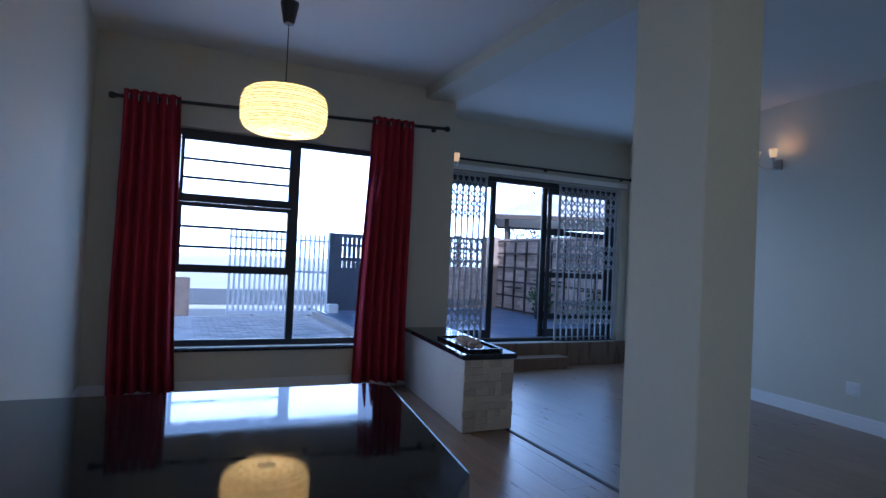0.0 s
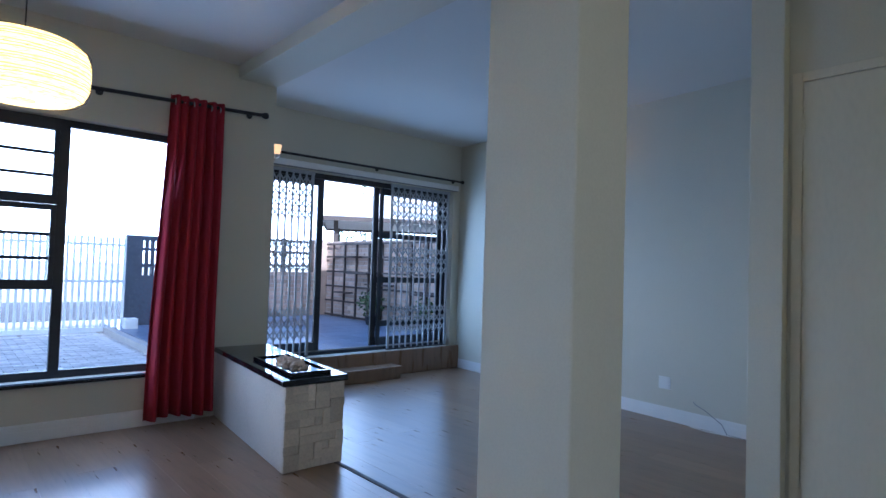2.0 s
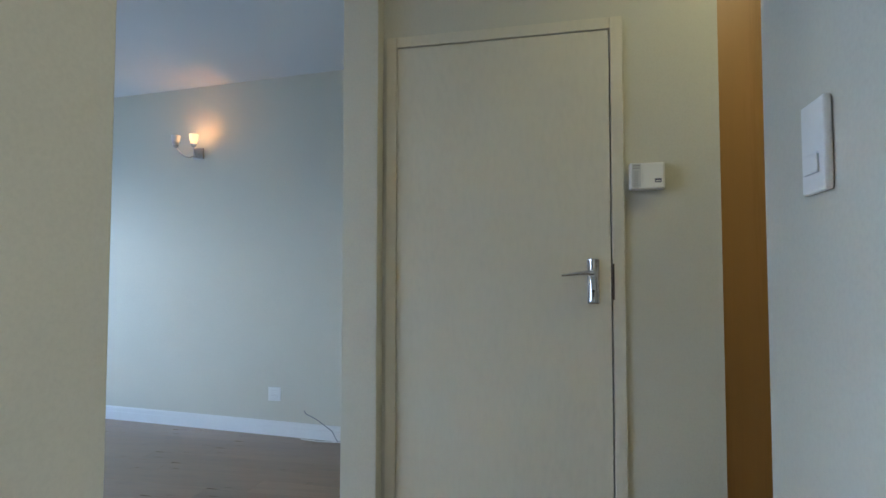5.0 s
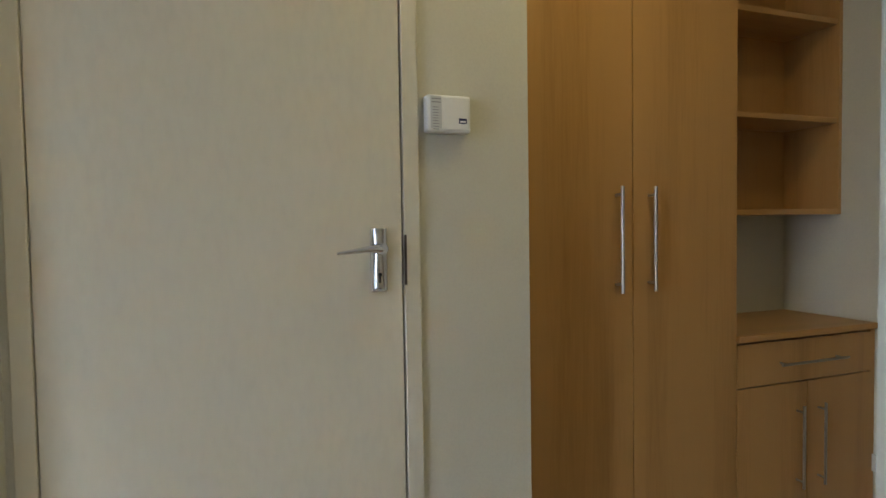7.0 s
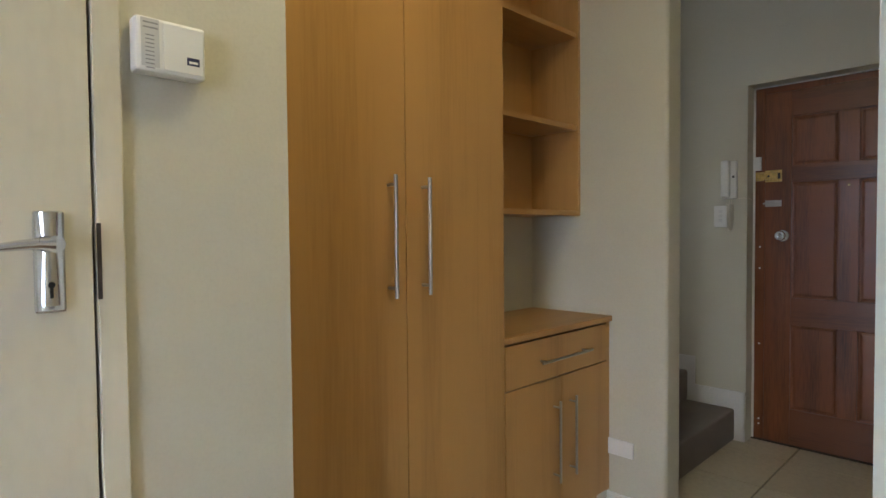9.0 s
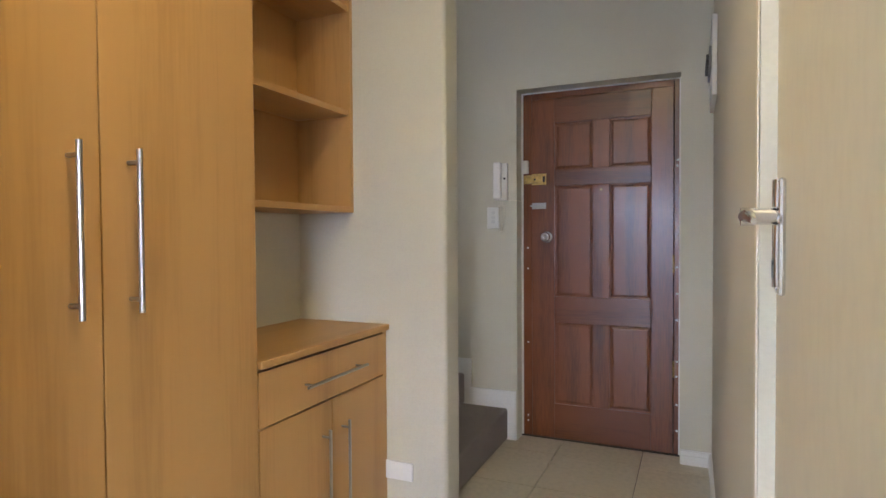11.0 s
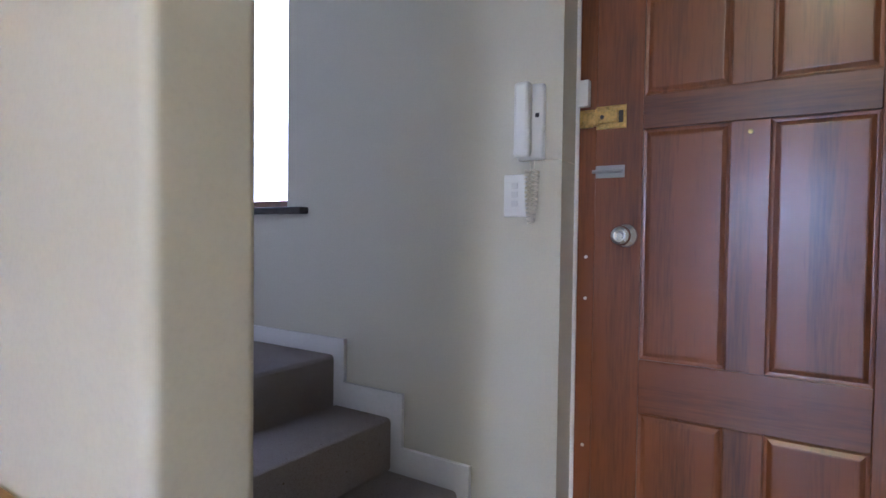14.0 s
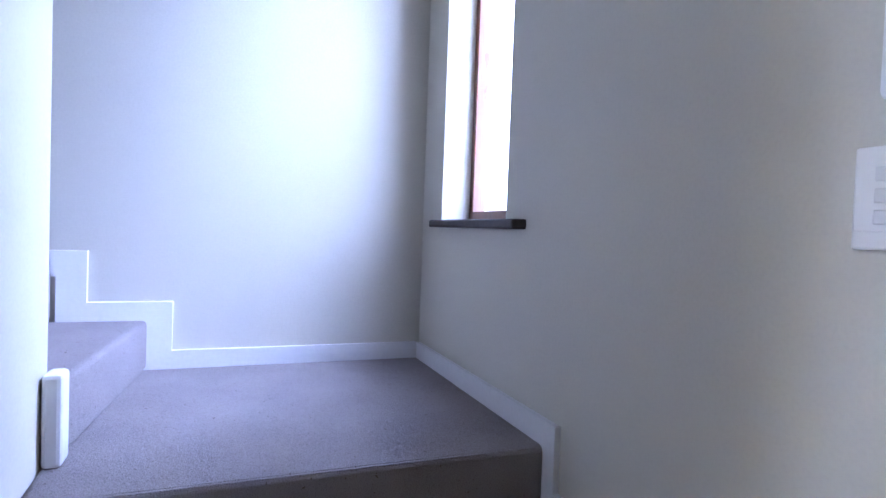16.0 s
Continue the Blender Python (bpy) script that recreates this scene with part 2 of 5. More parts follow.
def panel(axis, a0, a1, us, zs, holes=()):
    """A wall with thickness from a0 to a1 along axis, with holes (u0, u1, z0, z1) through it."""
    bm = bmesh.new()
    cu = sorted({*us, *[h[0] for h in holes], *[h[1] for h in holes]})
    cz = sorted({*zs, *[h[2] for h in holes], *[h[3] for h in holes]})
    cu = [u for u in cu if us[0] <= u <= us[1]]
    cz = [z for z in cz if zs[0] <= z <= zs[1]]

    def solid(i, j):
        if not (0 <= i < len(cu) - 1 and 0 <= j < len(cz) - 1):
            return False
        u, z = (cu[i] + cu[i + 1]) / 2, (cz[j] + cz[j + 1]) / 2
        return not any(h[0] < u < h[1] and h[2] < z < h[3] for h in holes)

    cache = {}

    def vert(a, u, z):
        k = (a, u, z)
        if k not in cache:
            cache[k] = bm.verts.new((a, u, z) if axis == "x" else (u, a, z))
        return cache[k]

    def quad(*c):
        bm.faces.new([vert(*p) for p in c])

    for i in range(len(cu) - 1):
        for j in range(len(cz) - 1):
            if not solid(i, j):
                continue
            u0, u1, z0, z1 = cu[i], cu[i + 1], cz[j], cz[j + 1]
            quad((a0, u0, z0), (a0, u1, z0), (a0, u1, z1), (a0, u0, z1))
            quad((a1, u0, z0), (a1, u0, z1), (a1, u1, z1), (a1, u1, z0))
            if not solid(i - 1, j):
                quad((a0, u0, z0), (a0, u0, z1), (a1, u0, z1), (a1, u0, z0))
            if not solid(i + 1, j):
                quad((a0, u1, z0), (a1, u1, z0), (a1, u1, z1), (a0, u1, z1))
            if not solid(i, j - 1):
                quad((a0, u0, z0), (a1, u0, z0), (a1, u1, z0), (a0, u1, z0))
            if not solid(i, j + 1):
                quad((a0, u0, z1), (a0, u1, z1), (a1, u1, z1), (a1, u0, z1))
    bmesh.ops.recalc_face_normals(bm, faces=bm.faces)
    return bm


def mesh(name, bm, material, smooth=False):
    me = bpy.data.meshes.new(name)
    bm.to_mesh(me)
    bm.free()
    me.materials.append(material)
    if smooth:
        for p in me.polygons:
            p.use_smooth = True
    return me


def part(name, bm, material, parent, label="", smooth=False):
    """One mesh under a thing or a part; its points are in world places."""
    ob = new(name, mesh(name, bm, material, smooth))
    ob.parent = parent
    if parent.type == "EMPTY":
        ob.matrix_parent_inverse = parent.matrix_basis.inverted()
    return tagged(ob, label)


def thing(name, at, label, category, group="", kind=""):
    ob = new(name)
    ob.empty_display_size = 0.1
    ob.matrix_basis = Matrix.Translation(at)
    return tagged(ob, label, category, group, kind)


def structure(name, bm, material, label, category="", smooth=False):
    return tagged(new(name, mesh(name, bm, material, smooth)), label, category or name.split("_")[0], kind="structure")


def single(name, bm, material, label, category, group="", kind="", smooth=False):
    return tagged(new(name, mesh(name, bm, material, smooth)), label, category, group, kind)


# ---- the shell: dining, lounge, hall, stairs ----
L = -0.15       # floor of the sunken lounge
LX = 5.75       # end wall of the lounge
DX = 3.12       # wall of the cream door
FY = -2.90      # wall of the front door
HX = 2.135      # west wall of the hall
SX = 4.965      # end wall of the stairs
CD, CL, CH = 2.75, 2.88, 2.6

SLANT = 0.085   # the lounge's end wall runs a little off square


def lx(y):
    return LX - (SW - y) * SLANT


def slant(bm):
    for v in bm.verts:
        v.co.x -= (SW - v.co.y) * SLANT
    return bm


structure("wall_window", panel("y", W, W + 0.24, (-0.75, 2.40), (-0.3, 3.1), [(0.0, 1.70, 0.375, 2.11)]), M_wall, "beige painted plaster wall round the dining window", "wall")
# southern hole is out of view, cut for the added kitchen lamp
structure("wall_dining_west", panel("x", -0.75, -0.55, (-2.8, W), (-0.3, 3.1), [(-2.0, -0.6, 1.05, 2.15)]), M_wall, "beige painted plaster wall of the dining room", "wall")
structure("wall_kitchen_south", bx(-0.55, 2.04, -2.8, -2.6, -0.3, 3.1), M_wall, "plain painted wall closing the kitchen", "wall")
structure("wall_lounge_west", bx(2.16, 2.40, W + 0.24, SW + 0.24, -0.3, 3.1), M_wall, "beige painted plaster wall of the lounge", "wall")
structure("wall_sliding", panel("y", SW, SW + 0.24, (2.40, LX + 0.2), (-0.3, 3.1), [(2.5, 5.62, 0.15, 2.24)]), M_wall, "beige painted plaster wall round the sliding door", "wall")
structure("wall_lounge_east", slant(bx(LX, LX + 0.6, 1.277, SW, -0.3, 3.1)), M_wall, "beige painted end wall of the sunken lounge", "wall")
structure("wall_lounge_south", bx(3.06, LX, 1.138, 1.277, -0.3, 3.1, bevel=0.004), M_wall, "beige painted wall end beside the cream door", "wall")
structure("wall_cream_door", panel("x", DX, DX + 0.2, (-0.04, 1.138), (-0.1, 2.75), [(0.29, 1.10, -0.1, 2.06)]), M_wall, "beige painted wall round the cream door", "wall")
structure("wall_behind_cupboard", bx(3.72, 3.9, -1.683, -0.04, -0.1, 2.75), M_wall, "beige painted wall behind the built-in cupboards", "wall")
structure("wall_store_side", bx(3.32, 3.9, -0.04, 0.06, -0.1, 2.75), M_wall, "plain wall beside the built-in cupboards", "wall")
structure("wall_store_back", bx(3.9, 4.02, -0.04, 1.138, -0.1, 2.75), M_wall, "plain wall closing the store behind the cream door", "wall")


def nib():
    bm = bmesh.new()
    box(bm, 3.06, 4.2, -1.813, -1.683, -0.1, 5.2)
    es = [e for e in bm.edges if abs(e.verts[0].co.x - 3.06) < 1e-4 and abs(e.verts[1].co.x - 3.06) < 1e-4 and abs(e.verts[0].co.z - e.verts[1].co.z) > 1]
    bmesh.ops.bevel(bm, geom=es, offset=0.017, segments=10, profile=0.5, affect="EDGES")
    return bm


structure("wall_stair_nib", nib(), M_wall, "beige painted wall end with rounded corners at the stairs", "wall")
structure("wall_front", panel("y", FY - 0.24, FY, (HX - 0.12, SX), (-0.1, 5.2), [(2.285, 3.145, -0.1, 1.995), (4.262, 4.76, 1.255, 2.85)]), M_wall, "grey-beige painted wall round the front door and stair window", "wall")
structure("wall_stair_east", bx(SX, SX + 0.2, FY - 0.24, 1.13, -0.1, 5.2), M_wall, "pale painted wall beside the carpeted stairs", "wall")
# upper hole is unseen, cut for the added stair fill
structure("wall_stair_north", panel("y", 0.95, 1.13, (4.2, SX), (-0.1, 5.2), [(4.27, 4.9, 3.1, 4.3)]), M_wall, "plain wall closing the stairwell", "wall")
structure("wall_stair_west", bx(4.08, 4.2, -1.683, 1.13, -0.1, 5.2), M_wall, "plain painted wall above the stairs", "wall")
# added out of view to shut off sun entering above the hall
structure("wall_upper_landing", bx(3.15, 3.27, FY, -1.805, CD + 0.12, 5.2), M_wall, "plain unseen wall closing the stairwell over the hall", "wall")
structure("ceiling_stairs", bx(HX - 0.12, SX + 0.2, FY - 0.24, 1.13, 5.2, 5.3), M_ceil, "white ceiling high over the stairs", "ceiling")
structure("wall_hall_west", panel("x", HX - 0.12, HX, (FY, 0.116), (-0.1, 2.75), [(-0.70, 0.055, -0.1, 2.02)]), M_wall, "beige painted wall of the entrance hall", "wall")
structure("wall_switch", bx(1.25, HX - 0.12, -0.004, 0.116, -0.1, 2.75), M_wall, "pale painted wall end with a light switch", "wall")
structure("wall_closet_back", bx(1.25, 1.33, -2.6, -0.004, -0.1, 2.75), M_wall, "plain wall closing the kitchen side", "wall")
def panel_ceiling():
    bm = bmesh.new()
    box(bm, 2.08, 4.08, -1.683, 1.277, CD, CD + 0.12)
    box(bm, HX, 3.06, -1.805, -1.683, CD, CD + 0.12)
    box(bm, HX, 3.27, FY, -1.805, CD, CD + 0.12)
    return bm


structure("pillar", bx(1.623, 1.878, 1.182, 1.525, 0, 2.75, bevel=0.006), M_wall, "square cream painted plaster pillar", "pillar")
structure("beam", bx(2.08, 2.40, 1.277, W, 2.65, 3.0), M_wall, "painted plaster beam between dining room and lounge", "beam")
structure("ceiling_dining", bx(-0.75, 2.08, -2.8, W, CD, CD + 0.12), M_ceil, "white painted ceiling of the dining room", "ceiling")
structure("ceiling_hall", panel_ceiling(), M_ceil, "white painted ceiling of the hall", "ceiling")
structure("ceiling_lounge", bx(2.40, LX, 1.277, SW, CL, CL + 0.12), M_ceil, "white painted ceiling of the sunken lounge", "ceiling")
structure("floor_dining", bx(-0.75, 2.2, -2.8, W + 0.0, -0.3, -0.012), M_darkwood, "base under the laminate of the dining room", "floor")
structure("floor_hall", bx(2.2, SX, FY - 0.2, 1.277, -0.3, -0.012), M_grout, "base under the hall tiles", "floor")
structure("floor_lounge", bx(2.2, LX, 1.277, SW, -0.45, L - 0.012), M_darkwood, "base under the laminate of the lounge", "floor")
structure("floor_edge", bx(2.185, 2.218, 1.277, 3.29, L, 0.004, bevel=0.004), M_darkwood, "dark edge strip where the floor drops to the lounge", "floor")
structure("platform", bx(2.40, LX, 6.0, SW - 0.0005, L, 0.149, bevel=0.006), M_laminate, "brown laminate upstand below the sliding door", "platform")


# ---- floors, piece by piece ----
def planks(floor, x0, x1, y0, y1, z, width=0.19, length=1.29):
    """Laminate boards with fine joints, laid along y in a running bond."""
    rnd = random.Random(5)
    i, x = 0, x0
    cache = {}
    while x < x1 - 0.01:
        w = min(width, x1 - x)
        y = y0 - rnd.random() * length
        while y < y1:
            a, b = max(y, y0), min(y + length, y1)
            if b - a > 0.03:
                key = (round(w, 3), round(b - a, 3))
                if key not in cache:
                    cache[key] = mesh("plank", bx(0.0003, w - 0.0003, 0.0003, b - a - 0.0003, -0.011, 0, bevel=0.0005), M_laminate)
                ob = new("plank", cache[key])
                ob.parent = floor
                ob.matrix_basis = Matrix.Translation((x, a, z))
            y += length
        x += width


def tiles(floor, x0, x1, y0, y1, z, size, material, ox=0.0, oy=0.0, gap=0.004, thick=0.011, name="tile"):
    cache = {}
    nx0, ny0 = math.floor((x0 - ox) / size), math.floor((y0 - oy) / size)
    i = nx0
    while ox + i * size < x1:
        j = ny0
        while oy + j * size < y1:
            a, b = max(x0, ox + i * size), min(x1, ox + (i + 1) * size)
            c, d = max(y0, oy + j * size), min(y1, oy + (j + 1) * size)
            if b - a > 0.02 and d - c > 0.02:
                key = (round(b - a, 3), round(d - c, 3))
                if key not in cache:
                    cache[key] = mesh(name, bx(gap / 2, b - a - gap / 2, gap / 2, d - c - gap / 2, -thick, 0, bevel=0.0015), material)
                ob = new(name, cache[key])
                ob.parent = floor
                ob.matrix_basis = Matrix.Translation((a, c, z))
            j += 1
        i += 1


# ---- trim ----
def skirting(name, x0, y0, x1, y1, nx, ny, z=0.0, h=0.115, t=0.016):
    """A moulded board along a wall from (x0, y0) to (x1, y1); (nx, ny) points into the room."""
    bm = bmesh.new()
    steps = [(0.0, h * 0.62, t), (h * 0.62, h * 0.72, t * 0.7), (h * 0.72, h * 0.93, t * 0.85), (h * 0.93, h, t * 0.5)]
    for a, b, d in steps:
        xs, ys = sorted((x0, x1)), sorted((y0, y1))
        if nx:
            xs = sorted((x0 + nx * 0.0005, x0 + nx * d))
        else:
            ys = sorted((y0 + ny * 0.0005, y0 + ny * d))
        box(bm, xs[0], xs[1], ys[0], ys[1], z + a, z + b)
    return structure(name, bm, M_trim, "white gloss painted moulded skirting board", "baseboard")


skirting("baseboard_window", -0.55, W, 1.85, W, 0, -1)
skirting("baseboard_dining", -0.55, 1.1, -0.55, W, 1, 0)
slant_me = skirting("baseboard_lounge_east", LX, 1.277, LX, 5.99, -1, 0, L, 0.12)
for v in slant_me.data.vertices:
    v.co.x -= (SW - v.co.y) * SLANT
skirting("baseboard_lounge_south", 3.06, 1.277, LX, 1.277, 0, 1, L, 0.12)
skirting("baseboard_cream_left", DX, 1.118, DX, 1.137, -1, 0, 0, 0.09)
skirting("baseboard_cream_right", DX, -0.039, DX, 0.262, -1, 0, 0, 0.09)
skirting("baseboard_nib", 3.085, -1.683, 3.32, -1.683, 0, 1, 0, 0.07)
skirting("baseboard_nib_end", 3.06, -1.80, 3.06, -1.684, -1, 0, 0, 0.065)
skirting("baseboard_front_right", HX, FY, 2.282, FY, 0, 1, 0, 0.075)
skirting("baseboard_hall_west", HX, FY + 0.017, HX, -0.735, 1, 0, 0, 0.075)
skirting("baseboard_front_left", 3.148, FY, 3.16, FY, 0, 1, 0, 0.06)
skirting("baseboard_switch", 1.25, 0.116, HX, 0.116, 0, 1, 0, 0.1)


# ---- dining window ----
def dining_window():
    x0, x1, z0, z1 = 0.0, 1.70, 0.375, 2.11
    y0, y1 = W + 0.085, W + 0.135
    mx = 0.955
    t = tagged(thing("window_1", (0.84, W + 0.1, z0), "dark aluminium dining window with barred opening sashes", "window"), kind="structure")
    f = bmesh.new()
    for a in ((x0, x0 + 0.045, z0, z1), (x1 - 0.045, x1, z0, z1), (x0 + 0.045, x1 - 0.045, z0, z0 + 0.05), (x0 + 0.045, x1 - 0.045, z1 - 0.045, z1), (mx - 0.03, mx + 0.03, z0 + 0.05, z1 - 0.045)):
        box(f, a[0], a[1], y0, y1, a[2], a[3])
    part("window_frame", f, M_alu, t)
    for za, zb in ((0.965, 1.53), (1.53, 2.065)):
        s = bmesh.new()
        xa, xb = x0 + 0.047, mx - 0.032
        lo, hi = za + 0.002, zb - 0.002
        for a in ((xa, xa + 0.028, lo, hi), (xb - 0.028, xb, lo, hi), (xa + 0.028, xb - 0.028, lo, lo + 0.062), (xa + 0.028, xb - 0.028, hi - 0.035, hi)):
            box(s, a[0], a[1], y0 - 0.012, y1 - 0.015, a[2], a[3])
        sash = part("sash", s, M_alu, t)
        part("pane", bx(xa + 0.026, xb - 0.026, y0 + 0.018, y0 + 0.022, lo + 0.043, hi - 0.033), M_glass, sash).visible_shadow = False
        part("stay", bx(0.44, 0.52, y0 - 0.03, y0 - 0.013, lo + 0.01, lo + 0.03, bevel=0.004), M_black, sash)
        for k in (1, 2):
            z = lo + 0.045 + (hi - lo - 0.08) * k / 3
            part("burglar_bar", rod(bmesh.new(), (xa + 0.026, y0 + 0.035, z), (xb - 0.026, y0 + 0.035, z), 0.011, 8), M_alu, sash)
    for a in ((x0 + 0.045, mx - 0.03, z0 + 0.05, 0.963), (mx + 0.03, x1 - 0.045, z0 + 0.05, z1 - 0.045)):
        part("pane", bx(a[0], a[1], y0 + 0.018, y0 + 0.022, a[2], a[3]), M_glass, t).visible_shadow = False
    part("window_sill", bx(x0 - 0.05, x1 + 0.05, W - 0.035, y0 - 0.001, z0 - 0.028, z0 - 0.001, bevel=0.006), M_granite, t, "black polished window sill")


dining_window()


def curtain(x0, x1, flare, seed, label, lower=0.0):
    """A cloth hanging in uneven folds from the rod."""
    t = thing("curtain", ((x0 + x1) / 2, W - 0.11, 0.1), label, "curtain", "red curtains")
    bm = bmesh.new()
    rnd = random.Random(seed)
    n, rows = 96, 14
    ph = [rnd.random() * 6.28 for _ in range(4)]
    grid = []
    for j in range(rows + 1):
        v = j / rows
        z = 2.385 - lower - v * (2.325 - lower)
        line = []
        for i in range(n + 1):
            u = i / n
            x = x0 + (x1 - x0) * u + (flare * v * (u - 0.2) if flare > 0 else flare * v * (1 - u)) + 0.012 * math.sin(5 * v + ph[0]) * v
            amp = 0.022 + 0.02 * v
            y = W - 0.10 + amp * math.sin(2 * math.pi * 6 * u + ph[1] + 0.7 * math.sin(3 * u + 2 * v)) + 0.010 * math.sin(2 * math.pi * 3 * u + ph[2] + v)
            line.append(bm.verts.new((x, y, z + (0.012 * math.sin(9 * u + ph[3]) if j == rows else 0))))
        grid.append(line)
    for j in range(rows):
        for i in range(n):
            bm.faces.new((grid[j][i], grid[j][i + 1], grid[j + 1][i + 1], grid[j + 1][i]))
    ob = part("cloth", bm, M_redcloth, t, smooth=True)
    ob.modifiers.new("thick", "SOLIDIFY").thickness = 0.004
    for k in range(6):
        x = x0 + (x1 - x0) * (k + 0.5) / 6
        part("eyelet", lathe(bmesh.new(), [(0.024, -0.003), (0.03, -0.003), (0.03, 0.003), (0.024, 0.003)], Matrix.Translation((x, W - 0.09, 2.335 - lower)) @ Euler((0, radians(90), 0)).to_matrix().to_4x4(), 12), M_steel, t)


curtain(-0.35, 0.03, 0.07, 3, "dark red full-length eyelet curtain drawn to one side", 0.075)
curtain(1.555, 1.94, -0.08, 8, "dark red full-length eyelet curtain gathered at the window's end")


def curtain_rod(x0, x1, y, z, wall, label, group, sag=0.0):
    t = thing("curtain_rod", ((x0 + x1) / 2, y, z), label, "curtain rod", group)
    part("rail", rod(bmesh.new(), (x0 + 0.04, y, z - sag), (x1 - 0.04, y, z + sag / 2), 0.014, 12), M_black, t, smooth=False)
    for x, s in ((x0, 1), (x1, -1)):
        m = Matrix.Translation((x + s * 0.05, y, z + (sag / 2 if s < 0 else -sag))) @ Euler((0, radians(-90 * s), 0)).to_matrix().to_4x4()
        part("finial", lathe(bmesh.new(), [(0.014, 0), (0.02, 0.006), (0.02, 0.014), (0.025, 0.02), (0.025, 0.042), (0.018, 0.05), (0.004, 0.052)], m, 14), M_black, t, smooth=True)
    for x in (x0 + 0.12, (x0 + x1) / 2 + 0.2, x1 - 0.12):
        zb = z - sag + 1.5 * sag * (x - x0) / (x1 - x0)
        b = rod(bmesh.new(), (x, y, zb), (x, wall - 0.006, zb), 0.007, 8)
        rod(b, (x, wall - 0.008, zb), (x, wall - 0.001, zb), 0.024, 14)
        part("bracket", b, M_black, t)


curtain_rod(-0.45, 2.295, W - 0.09, 2.33, W, "thin black metal curtain rod with round finials", "curtain rods", 0.078)


def paper_mat():
    m = bpy.data.materials.new("lantern_paper")
    m.use_nodes = True
    n, l = m.node_tree.nodes, m.node_tree.links
    out = n["Material Output"]
    n.remove(n["Principled BSDF"])
    tr = n.new("ShaderNodeBsdfTranslucent")
    df = n.new("ShaderNodeBsdfDiffuse")
    mx = n.new("ShaderNodeMixShader")
    no = n.new("ShaderNodeTexNoise")
    tc = n.new("ShaderNodeTexCoord")
    mp = n.new("ShaderNodeMapping")
    mp.inputs["Scale"].default_value = (6, 6, 60)
    rp = n.new("ShaderNodeValToRGB")
    rp.color_ramp.elements[0].position, rp.color_ramp.elements[0].color = 0.36, (0.72, 0.55, 0.25, 1)
    rp.color_ramp.elements[1].position, rp.color_ramp.elements[1].color = 0.55, (0.95, 0.84, 0.55, 1)
    l.new(tc.outputs["Object"], mp.inputs[0])
    l.new(mp.outputs[0], no.inputs["Vector"])
    l.new(no.outputs[0], rp.inputs[0])
    l.new(rp.outputs[0], tr.inputs[0])
    l.new(rp.outputs[0], df.inputs[0])
    mx.inputs[0].default_value = 0.3
    l.new(tr.outputs[0], mx.inputs[1])
    l.new(df.outputs[0], mx.inputs[2])
    l.new(mx.outputs[0], out.inputs[0])
    return m


M_paper = paper_mat()
M_bulb = glow("warm_bulb_glass", (1.0, 0.80, 0.45), 25)


